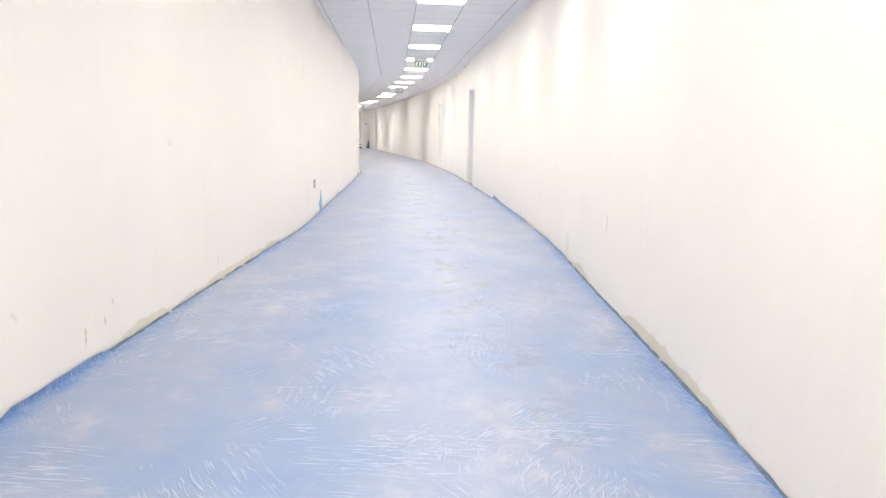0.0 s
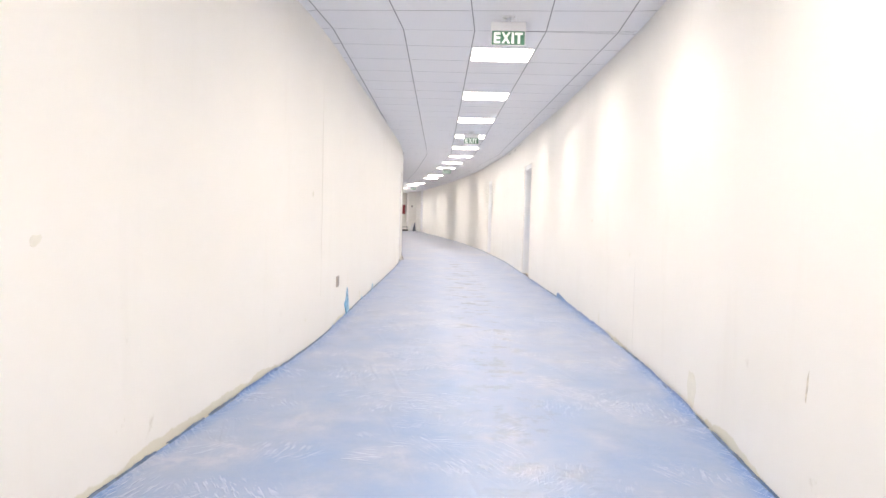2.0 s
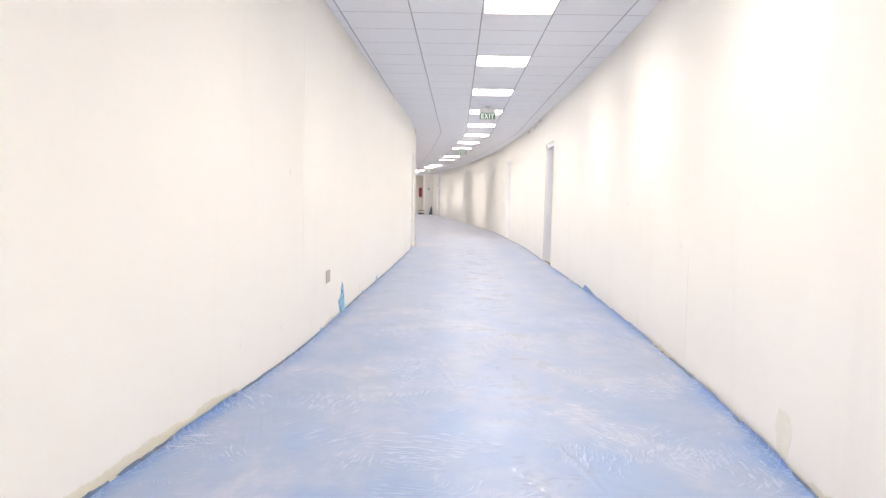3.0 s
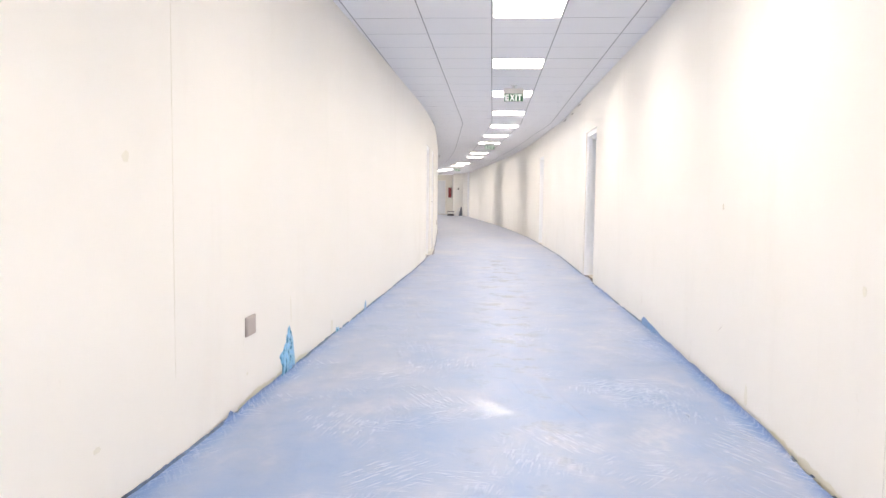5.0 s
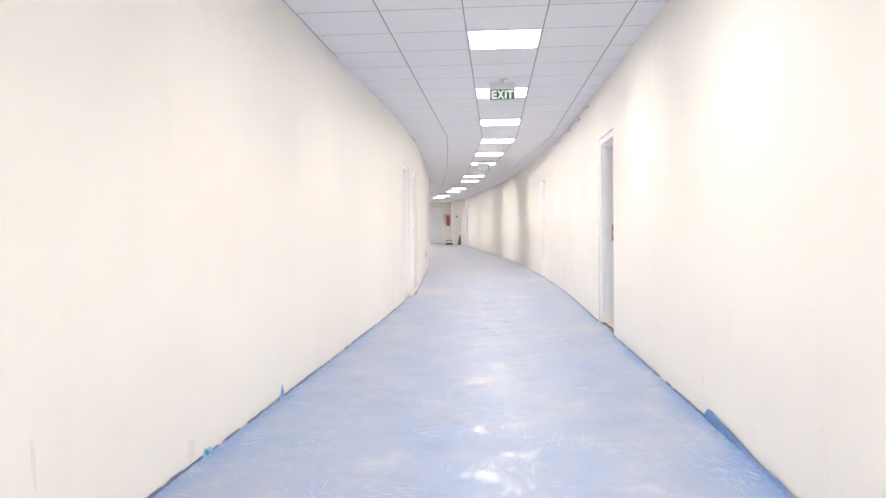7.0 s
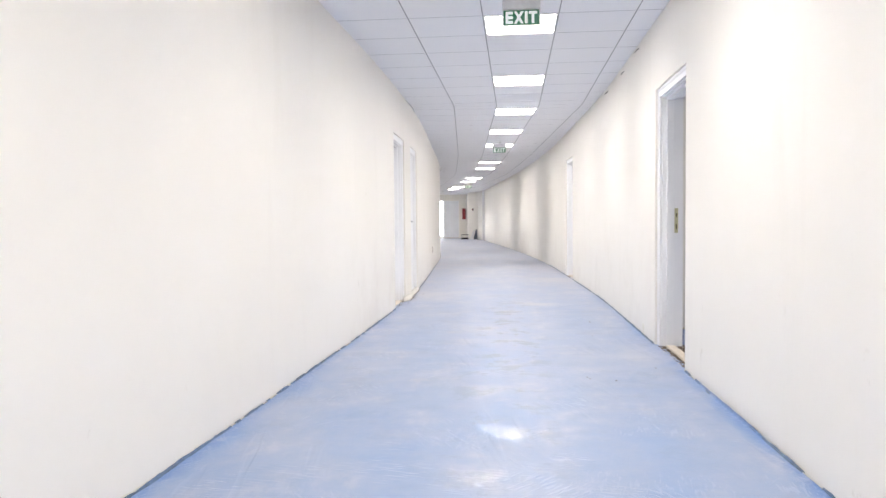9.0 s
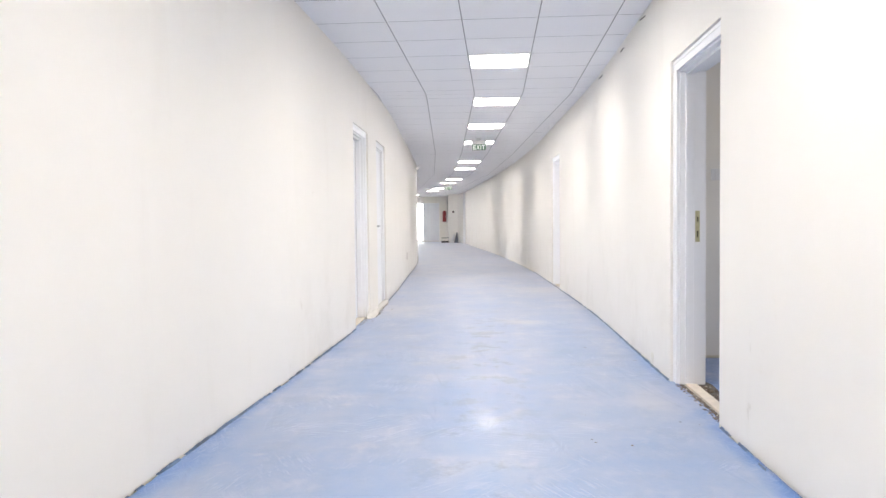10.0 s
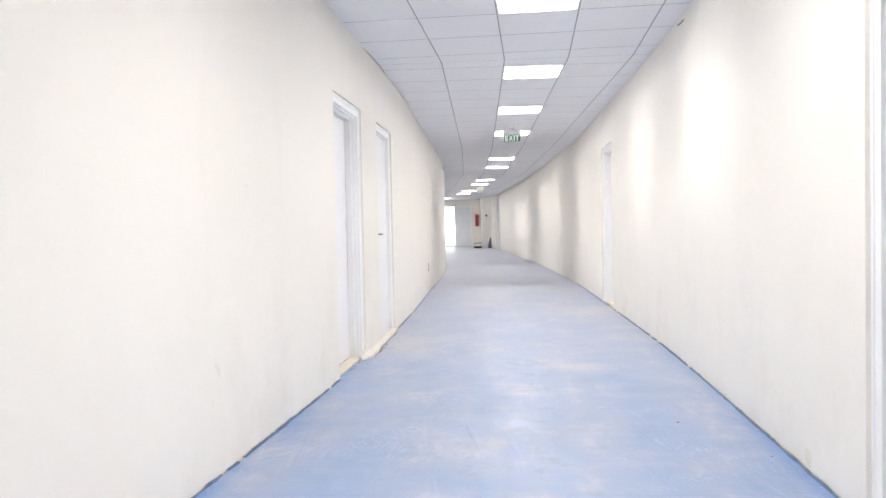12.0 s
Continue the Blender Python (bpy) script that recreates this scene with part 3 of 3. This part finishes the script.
# ---- lamps in the ceiling ----
def ceiling_light(m):
    top = base("ceiling_light", m, "square white recessed panel lamp, lit, in the tile ceiling", "ceiling light", "panel lamps along the ceiling")
    h, w = 0.297, 0.282
    bm = boxes((-h, h, -h, h, 0.001, 0.014), (-h, h, -h, -w, -0.004, 0.001), (-h, h, w, h, -0.004, 0.001), (-h, -w, -w, w, -0.004, 0.001), (w, h, -w, w, -0.004, 0.001))
    part("frame", bm, SIGN_WHITE, top)
    bm = bmesh.new()
    rim = []
    for cx, cy, a0 in ((1, 1, 0), (-1, 1, 90), (-1, -1, 180), (1, -1, 270)):
        for k in range(6):
            a = radians(a0 + 18 * k)
            rim.append((cx * (w - 0.035) + 0.035 * math.cos(a), cy * (w - 0.035) + 0.035 * math.sin(a)))
    lo, hi = [bm.verts.new((x, y, -0.002)) for x, y in rim], [bm.verts.new((x, y, 0.006)) for x, y in rim]
    bm.faces.new(lo[::-1])
    bm.faces.new(hi)
    for k in range(24):
        bm.faces.new((lo[k], lo[(k + 1) % 24], hi[(k + 1) % 24], hi[k]))
    part("diffuser", bm, PANEL, top, "glowing white diffuser")
    return top


first_lamp = None
for run, places in zip(RUNS, LAMPS):
    # last run gets an added off-row lamp, half hidden, to light the end
    for u, v in [(0.0, v) for v in places] + ([(-0.6, 9.82)] if run is RUNS[-1] else []):
        x, y = run_point(run, u, v)
        m = pose(x, y, CEIL, 0, 0, run[2])
        if first_lamp is None:
            first_lamp = ceiling_light(m)
        else:
            copy_thing(first_lamp, m)
        # area lamp added under the diffuser throws most of its light downwards
        beam = bpy.data.lights.new("panel_beam", "AREA")
        beam.shape, beam.size, beam.energy, beam.spread = "SQUARE", 0.55, PANEL_WATTS, radians(PANEL_SPREAD)
        beam.color = (1.0, 0.955, 0.89)
        new("panel_beam", beam).matrix_world = m @ pose(0, 0, -0.006)


# ---- exit signs ----
def letter_bars(bm, ch, x, w, h, d, s):
    """Block letters of plain strokes, s thick, on the face y = d."""
    def bar(x0, z0, x1, z1, shear=0.0):
        vs = []
        for y in (d, d - 0.0015):
            vs += [bm.verts.new(p) for p in ((x0, y, z0), (x1, y, z0), (x1 + shear, y, z1), (x0 + shear, y, z1))]
        for f in ((0, 1, 2, 3), (7, 6, 5, 4), (0, 4, 5, 1), (1, 5, 6, 2), (2, 6, 7, 3), (3, 7, 4, 0)):
            bm.faces.new([vs[i] for i in f])
    if ch == "E":
        bar(x, 0, x + s, h)
        for z in (0, (h - s) / 2, h - s):
            bar(x + s, z, x + w, z + s)
    elif ch == "X":
        bar(x, 0, x + s, h, w - s)
        bar(x + w - s, 0, x + w, h, s - w)
    elif ch == "I":
        bar(x, 0, x + s, h)
    elif ch == "T":
        bar(x + (w - s) / 2, 0, x + (w + s) / 2, h - s)
        bar(x, h - s, x + w, h)


def exit_sign(m):
    top = base("exit_sign", m, "hanging green EXIT sign with white letters and white housing", "exit sign", "exit signs under the ceiling")
    bm = bmesh.new()
    tube(bm, (0, 0, -0.012), (0, 0, 0), 0.045, 20, 0.05)
    tube(bm, (0, 0, -0.045), (0, 0, -0.012), 0.016, 12)
    part("mount", bm, SIGN_WHITE, top)
    bm = bmesh.new()
    box(bm, -0.137, 0.137, -0.022, 0.022, -0.108, -0.042, 0.006)
    part("housing", bm, SIGN_WHITE, top)
    bm = bmesh.new()
    box(bm, -0.137, 0.137, -0.006, 0.006, -0.222, -0.108)
    part("plate", bm, SIGN_WHITE, top, "white acrylic plate edge")
    bm = bmesh.new()
    box(bm, -0.128, 0.128, -0.0085, 0.0085, -0.217, -0.112)
    face = part("green_panel", bm, SIGN_GREEN, top, "green panel")
    for d, flip in ((-0.0095, 1), (0.0105, -1)):
        bm = bmesh.new()
        x = -0.113
        for ch, w in (("E", 0.052), ("X", 0.070), ("I", 0.020), ("T", 0.060)):
            letter_bars(bm, ch, x, w, 0.086, 0.0, 0.020)
            x += w + 0.008
        bmesh.ops.transform(bm, matrix=Matrix.Translation((0, d, -0.2075)) @ Matrix.Diagonal((flip, 1, 1, 1)), verts=bm.verts)
        part("lettering", bm, LETTER, face, "white letters EXIT")
    return top


sign = exit_sign(pose(-0.055, -1.33, CEIL, 0, 0, -2))
copy_thing(sign, pose(0.0, 6.40, CEIL, 0, 0, 0))
copy_thing(sign, pose(-0.36, 16.10, CEIL, 0, 0, 4))
copy_thing(sign, pose(-2.0, 31.9, CEIL, 0, 0, 9))


# ---- doors ----
def door(name, side, a, b, leaf, label, handle=False, deep=0.127):
    yc, half = (a + b) / 2, (b - a) / 2
    m = wall_frame(side, yc)
    top = base(name, m, label, "door", kind="structure")
    h, dep = TALL.get(name, DOOR_H), THICK + 0.006
    wide, lin, set_back = 0.068, 0.10, 0.022
    # casing boards just inside the plaster edge, with a raised outer band
    for n_, r, r2 in (("architrave", (-half, -half + wide, set_back, set_back + 0.02, 0, h), (-half, -half + 0.024, set_back - 0.005, set_back + 0.002, 0, h)),
                      ("architrave", (half - wide, half, set_back, set_back + 0.02, 0, h), (half - 0.024, half, set_back - 0.005, set_back + 0.002, 0, h)),
                      ("architrave", (-half + wide, half - wide, set_back, set_back + 0.02, h - wide, h), (-half + 0.024, half - 0.024, set_back - 0.005, set_back + 0.002, h - 0.024, h))):
        part(n_, boxes((*r, 0.003), (*r2, 0.003)), WHITE_PAINT, top)
    # lining behind the casing
    for n_, r in (("jamb", (-half, -half + lin - 0.02, set_back + 0.02, dep, 0, h)), ("jamb", (half - lin + 0.02, half, set_back + 0.02, dep, 0, h)), ("head_jamb", (-half + lin - 0.02, half - lin + 0.02, set_back + 0.02, dep, h - lin + 0.02, h))):
        part(n_, boxes((*r, 0.003)), WHITE_PAINT, top)
    # stepped stop
    for n_, r in () if deep < 0.1 else (("door_stop", (-half + lin - 0.02, -half + lin, 0.075, 0.125, 0, h - lin + 0.02)), ("door_stop", (half - lin, half - lin + 0.02, 0.075, 0.125, 0, h - lin + 0.02)),
                  ("door_stop", (-half + lin, half - lin, 0.075, 0.125, h - lin, h - lin + 0.02))):
        part(n_, boxes((*r, 0.003)), WHITE_PAINT, top)
    # stone sill with dirt on both sides
    part("sill", boxes((-half + lin + 0.001, half - lin - 0.001, 0.03 if leaf else 0.072, deep - 0.001 if leaf else 0.142, -0.01, 0.012, 0.003)), SILL, top, "cream stone threshold strip")
    if leaf:
        lf = part("leaf", boxes((-half + lin - 0.017, half - lin + 0.017, deep, deep + 0.04, 0.014, h - lin + 0.017, 0.003)), LEAF_PAINT, top, "closed white door leaf")
        if handle:
            s = 1 if side > 0 else -1
            bm = bmesh.new()
            hx = s * (half - 0.15)
            box(bm, hx - 0.02, hx + 0.02, deep - 0.008, deep, 0.93, 1.13, 0.004)
            part("handle_plate", bm, STEEL, lf, "steel handle plate")
            bm = bmesh.new()
            tube(bm, (hx, deep - 0.005, 1.04), (hx, deep - 0.05, 1.04), 0.009)
            tube(bm, (hx, deep - 0.05, 1.04), (hx - s * 0.11, deep - 0.05, 1.04), 0.009)
            part("handle", bm, STEEL, lf, "steel lever handle")
    return top


d1 = door("door_1", 1, 6.17, 7.21, False, "open white painted door frame without leaf")
door("door_2", 1, 13.87, 14.86, True, "closed white door in a white frame")
door("door_3", -1, 9.57, 10.50, True, "closed white door set back in its frame")
door("door_4", -1, 11.17, 12.03, True, "closed white door with a steel lever handle", True, 0.055)

# strike plate on the far jamb of the open doorway
strike = part("strike_plate", boxes((-0.4405, -0.4365, 0.138, 0.166, 0.93, 1.13, 0.0008)), BRASS, d1, "pale brass strike plate")
part("latch_slot", boxes((-0.4375, -0.4358, 0.148, 0.157, 1.06, 1.09)), SLOT, strike)
part("bolt_slot", boxes((-0.4375, -0.4358, 0.148, 0.157, 0.96, 1.0)), SLOT, strike)


# broken mortar and grit along the thresholds
def rubble(name, rows, seed, mat, label):
    rng = random.Random(seed)
    bm = bmesh.new()
    for m, half, depth0, depth1, count, size in rows:
        for _ in range(count):
            r = size * rng.uniform(0.35, 1.0)
            c = m @ Vector((rng.uniform(-half, half), rng.uniform(depth0, depth1), 0))
            vs = bmesh.ops.create_icosphere(bm, subdivisions=1, radius=r)["verts"]
            sq = rng.uniform(0.3, 0.7)
            ang = rng.uniform(0, 3)
            for v in vs:
                k = 1 + 0.5 * rnd(v.co.x * 60 + c.x * 9, v.co.y * 60 + c.y * 9, v.co.z * 60)
                x, y = v.co.x * k * 1.4, v.co.y * k
                v.co = Vector((c.x + x * math.cos(ang) - y * math.sin(ang), c.y + x * math.sin(ang) + y * math.cos(ang), max(0.0, v.co.z * k * sq + r * sq * 0.4)))
    return tagged(obj(name, bm, mat), label, "debris", kind="stuff")


rubble("threshold_rubble", [(wall_frame(1, 6.66), 0.46, 0.012, 0.068, 150, 0.010), (wall_frame(1, 6.68), 0.42, 0.145, 0.22, 110, 0.012), (wall_frame(1, 14.4), 0.40, -0.02, 0.05, 30, 0.012),
                            (wall_frame(-1, 10.0), 0.38, -0.03, 0.05, 40, 0.010), (wall_frame(-1, 11.6), 0.4, -0.04, 0.04, 50, 0.011), (wall_frame(-1, 10.85), 0.40, -0.085, -0.035, 90, 0.008)], 3, RUBBLE, "brown grit and broken mortar at the thresholds")
rubble("mortar_chips", [(wall_frame(1, 6.66), 0.46, 0.005, 0.066, 50, 0.006), (wall_frame(1, 6.68), 0.42, 0.148, 0.22, 30, 0.006), (wall_frame(-1, 10.0), 0.38, -0.03, 0.03, 26, 0.007), (wall_frame(-1, 11.6), 0.4, -0.05, 0.02, 26, 0.007)], 8, SILL, "pale chips of broken mortar at the thresholds")
rubble("floor_grit", [(wall_frame(1, 7.0), 1.6, -0.7, -0.05, 18, 0.008), (wall_frame(-1, 10.8), 1.6, -0.6, -0.05, 16, 0.008), (wall_frame(1, -1.0), 5.0, -2.3, -0.1, 22, 0.006)], 5, RUBBLE, "scattered grit on the blue film")


def mortar_lump():
    """A rough fillet of mortar between the two closed doors."""
    bm = bmesh.new()
    n, rings = 110, []
    for i in range(n + 1):
        y = 10.30 + 1.84 * i / n
        w = max(0.012, mortar_width(y))
        hgt = 0.012 + 0.16 * w + 0.004 * rnd(y * 9, 53)
        x = left_x(y) - 0.012
        rings.append([bm.verts.new((x + (w + 0.012) * a, y, hgt * b + 0.002 * rnd(y * 25, a * 9))) for a, b in ((0, 3.6), (0.25, 2.1), (0.6, 1.3), (0.93, 0.8), (1.0, -0.3), (0.0, -0.3))])
    for p0, p1 in zip(rings, rings[1:]):
        for k in range(5):
            bm.faces.new((p0[k], p0[k + 1], p1[k + 1], p1[k]))
    bm.faces.new(rings[0])
    bm.faces.new(rings[-1][::-1])
    return tagged(obj("mortar_fillet", bm, LUMP), "rough white mortar fillet between the doors", "mortar", kind="structure")


mortar_lump()


# ---- small things on the walls ----
def wall_plate(name, side, y, z, w, h, mat, label, thick=0.008):
    top = base(name, wall_frame(side, y, z), label, "wall plate")
    bm = bmesh.new()
    box(bm, -w / 2, w / 2, -thick, 0.004, -h / 2, h / 2, 0.003)
    part("cover", bm, mat, top)
    bm = bmesh.new()
    box(bm, -w / 2 + 0.012, w / 2 - 0.012, -thick - 0.002, -thick + 0.001, -h / 2 + 0.012, h / 2 - 0.012, 0.001)
    part("face", bm, mat, top)
    return top


wall_plate("blank_plate", -1, 0.175, 0.42, 0.15, 0.105, PLATE, "grey-beige blank cover plate low on the cream wall")
socket = wall_plate("wall_socket", -1, 16.6, 0.43, 0.09, 0.14, PLATE, "small grey socket low on the cream wall")

# switch plate in the side room
top = base("switch_plate", pose(1.67, ROOM_Y, 1.42), "white switch plate on the unlit room wall", "switch")
part("cover", boxes((-0.06, 0.06, -0.009, 0.003, -0.045, 0.045, 0.003)), SIGN_WHITE, top)
part("rocker", boxes((-0.03, 0.03, -0.013, -0.008, -0.03, 0.03, 0.002)), SIGN_WHITE, top)

# emergency spot high on the wall at the bend
top = base("emergency_light", wall_frame(-1, 22.0, 2.56), "small white emergency lamp high on the wall", "wall lamp")
part("housing", boxes((-0.06, 0.06, -0.06, 0.004, -0.04, 0.03, 0.01)), SIGN_WHITE, top)
for sx in (-0.035, 0.035):
    bm = bmesh.new()
    tube(bm, (sx, -0.04, 0.03), (sx, -0.085, 0.055), 0.022, 14, 0.03)
    part("lamp_head", bm, SIGN_WHITE, top)


def smear(side, y, z, w, h, mat, label, tilt=0.0, seed=1):
    """A thin irregular mark on the wall's face."""
    rng = random.Random(seed)
    bm = bmesh.new()
    pts = []
    for k in range(14):
        a = 2 * math.pi * k / 14
        r = rng.uniform(0.65, 1.0)
        u, v = w / 2 * math.cos(a) * r, h / 2 * math.sin(a) * r
        pts.append((u * math.cos(tilt) - v * math.sin(tilt), u * math.sin(tilt) + v * math.cos(tilt)))
    lo = [bm.verts.new((u, 0.0010, v)) for u, v in pts]
    hi = [bm.verts.new((u * 0.93, -0.0012, v * 0.93)) for u, v in pts]
    bm.faces.new(hi)
    for k in range(14):
        bm.faces.new((lo[k], lo[(k + 1) % 14], hi[(k + 1) % 14], hi[k]))
    ob = obj("wall_mark", bm, mat)
    ob.matrix_world = wall_frame(side, y, z)
    return tagged(ob, label, "stain", kind="structure")


smear(-1, -4.65, 0.99, 0.08, 0.05, OLIVE, "small tan stain on the cream wall", 0.3, 2)
smear(-1, -5.47, 0.23, 0.02, 0.05, STAIN, "brown chip in the wall paint", 0.4, 3)
smear(-1, -5.56, 0.16, 0.02, 0.06, STAIN, "brown chip in the wall paint", 0.2, 4)
smear(-1, -5.75, 0.13, 0.018, 0.10, STAIN, "thin tan run on the wall", 0.0, 5)
smear(1, -2.85, 0.13, 0.22, 0.28, OLIVE, "pale olive smear low on the wall", 0.0, 6)
smear(1, 0.22, 0.10, 0.06, 0.16, OLIVE, "pale olive smear low on the wall", 0.0, 7)
smear(1, 0.74, 1.09, 0.03, 0.05, STAIN, "faint tan spot on the wall", 0.0, 8)
smear(1, -4.4, 0.50, 0.018, 0.16, STAIN, "thin grey scratch on the wall", -0.15, 9)
smear(1, -1.18, 0.42, 0.006, 0.80, CRACK, "hairline vertical crack in the plaster", 0.0, 10)
smear(1, 0.71, 0.37, 0.14, 0.006, CRACK, "fine slanting scratch in the paint", 0.5, 11)
smear(-1, 0.95, 0.40, 0.022, 0.24, OLIVE, "thin tan run above the torn film", 0.1, 12)

smear(-1, -0.70, 1.25, 0.0045, 2.3, OLIVE, "faint vertical plaster seam", 0.0, 13)
smear(-1, -1.05, 1.26, 0.06, 0.05, OLIVE, "small tan stain on the cream wall", 0.2, 14)
smear(-1, -1.26, 0.235, 0.05, 0.03, OLIVE, "small tan spot on the wall", 0.0, 15)
smear(-1, 0.13, 0.165, 0.03, 0.025, OLIVE, "small tan spot on the wall", 0.0, 16)
smear(-1, 2.10, 0.07, 0.10, 0.13, OLIVE, "pale olive smear low on the wall", 0.0, 17)
smear(1, -0.98, 0.81, 0.04, 0.05, OLIVE, "faint tan spot on the wall", 0.0, 18)
smear(-1, 7.91, 1.316, 0.016, 0.012, STAIN, "tiny brown fleck on the wall", 0.0, 19)
smear(1, 7.75, 0.06, 0.10, 0.11, OLIVE, "pale olive smear low on the wall", 0.0, 21)


def cable_stub(y, z, seed):
    rng = random.Random(seed)
    bm = bmesh.new()
    p0 = Vector((0, 0.002, 0))
    for _ in range(4):
        p1 = p0 + Vector((rng.uniform(-0.012, 0.012), -rng.uniform(0.004, 0.012), -rng.uniform(0.006, 0.014)))
        tube(bm, p0, p1, 0.0035, 8)
        p0 = p1
    ob = obj("cable_stub", bm, DARK)
    ob.matrix_world = wall_frame(1, y, z)
    return tagged(ob, "short dark cable end poking from the wall", "cable", "cable ends under the ceiling")


cable_stub(10.15, 2.62, 1)
cable_stub(8.9, 2.60, 2)
cable_stub(8.0, 2.63, 3)

# ---- end of the corridor ----
top = base("door_5", pose(-4.385, 45.1, 0), "pale grey double door, one leaf open to daylight", "door", kind="structure")
part("frame", boxes((-0.985, -0.945, -0.02, 0.16, 0, 2.30, 0.004), (0.925, 0.965, -0.02, 0.16, 0, 2.30, 0.004), (-0.945, 0.925, -0.02, 0.16, 2.26, 2.30, 0.004)), WHITE_PAINT, top)
part("leaf", boxes((-0.03, 0.922, 0.02, 0.065, 0.012, 2.257, 0.004)), GREY_DOOR, top, "closed pale grey leaf")
part("leaf", boxes((-0.93, -0.89, 0.10, 1.0, 0.012, 2.257, 0.004)), GREY_DOOR, top, "leaf swung open outwards")
part("sill", boxes((-0.945, 0.925, -0.02, 0.16, -0.01, 0.03, 0.004)), SILL, top)
bm = bmesh.new()
box(bm, -12, 4, 52.0, 52.1, -0.5, 7)
tagged(obj("backdrop", bm, OUTDOOR), "bright hazy daylight outside the end door", "backdrop", kind="structure")
tagged(obj("ground", boxes((-12, 4, 45.31, 52.0, -0.12, -0.02)), SLAB), "pale ground outside the end door", "ground", kind="structure")

top = base("fire_cabinet", pose(-3.12, 45.1, 1.15), "red fire hose cabinet on the end wall", "fire cabinet")
part("body", boxes((-0.10, 0.10, -0.17, 0.0, 0, 0.66, 0.008)), RED, top)
part("door", boxes((-0.092, 0.092, -0.185, -0.168, 0.012, 0.648, 0.005)), RED, top)
part("handle", boxes((0.06, 0.075, -0.20, -0.183, 0.28, 0.38, 0.003)), STEEL, top)

bm = bmesh.new()
tube(bm, (-2.95, 44.98, CEIL + 0.02), (-2.95, 44.98, 1.20), 0.022, 14)
top = tagged(obj("riser_pipe", bm, SIGN_WHITE, True), "white riser pipe above the fire cabinet", "pipe")

top = base("storage_crate", pose(-2.88, 42.1, 0), "low dark crate with a white top", "crate")
part("body", boxes((-0.2, 0.2, -0.16, 0.16, 0.0, 0.10, 0.01)), CRATE_DARK, top)
for sx in (-0.18, 0.18):
    for sy in (-0.14, 0.14):
        part("post", boxes((sx - 0.015, sx + 0.015, sy - 0.015, sy + 0.015, 0.10, 0.25)), SIGN_WHITE, top)
part("lid", boxes((-0.2, 0.2, -0.16, 0.16, 0.25, 0.28, 0.006)), CRATE_DARK, top)

bm = bmesh.new()
v = [bm.verts.new(c) for c in ((-0.12, 0, 0), (0.12, 0, 0), (0.03, 0.10, 0.56), (-0.01, 0.10, 0.56), (-0.12, 0.03, 0), (0.12, 0.03, 0), (0.03, 0.13, 0.56), (-0.01, 0.13, 0.56))]
for f in ((0, 1, 2, 3), (7, 6, 5, 4), (0, 4, 5, 1), (1, 5, 6, 2), (2, 6, 7, 3), (3, 7, 4, 0)):
    bm.faces.new([v[i] for i in f])
ob = obj("leaning_board", bm, BOARD)
ob.matrix_world = pose(-2.25, 41.62, 0.006, 0, 0, -20)
tagged(ob, "tapered dark offcut board leaning on the pier", "board")
bm = bmesh.new()
v = [bm.verts.new(c) for c in ((-0.20, 0, 0), (0.10, 0, 0), (0.10, 0.14, 0.50), (0.02, 0.14, 0.50), (-0.20, 0.02, 0), (0.10, 0.02, 0), (0.10, 0.16, 0.50), (0.02, 0.16, 0.50))]
for f in ((0, 1, 2, 3), (7, 6, 5, 4), (0, 4, 5, 1), (1, 5, 6, 2), (2, 6, 7, 3), (3, 7, 4, 0)):
    bm.faces.new([v[i] for i in f])
ob = obj("leaning_board", bm, SIGN_WHITE)
ob.matrix_world = pose(-2.47, 41.72, 0.006, 0, 0, -40)
tagged(ob, "white offcut board leaning on the cream pier", "board")

# trim on the corner where the side wall meets the pier
ob = obj("trim", boxes((-1.76, -1.63, 39.60, 39.70, 0, CEIL + 0.004, 0.004)), WHITE_PAINT)
tagged(ob, "white corner trim", "trim", kind="structure")

# small call point on the pier
d = Vector((-0.56, 0.70, 0)).normalized()
n = Vector((-d.y, d.x, 0))
m = Matrix((-d, -n, Vector((0, 0, 1)))).transposed().to_4x4()
m.translation = Vector((-2.40, 42.10, 1.70))
top = base("call_point", m, "small dark call point on the cream pier", "switch")
part("case", boxes((-0.05, 0.05, -0.045, 0.0, -0.05, 0.05, 0.006)), CRATE_DARK, top)
part("button", boxes((-0.025, 0.025, -0.052, -0.044, -0.025, 0.025, 0.003)), RED, top)
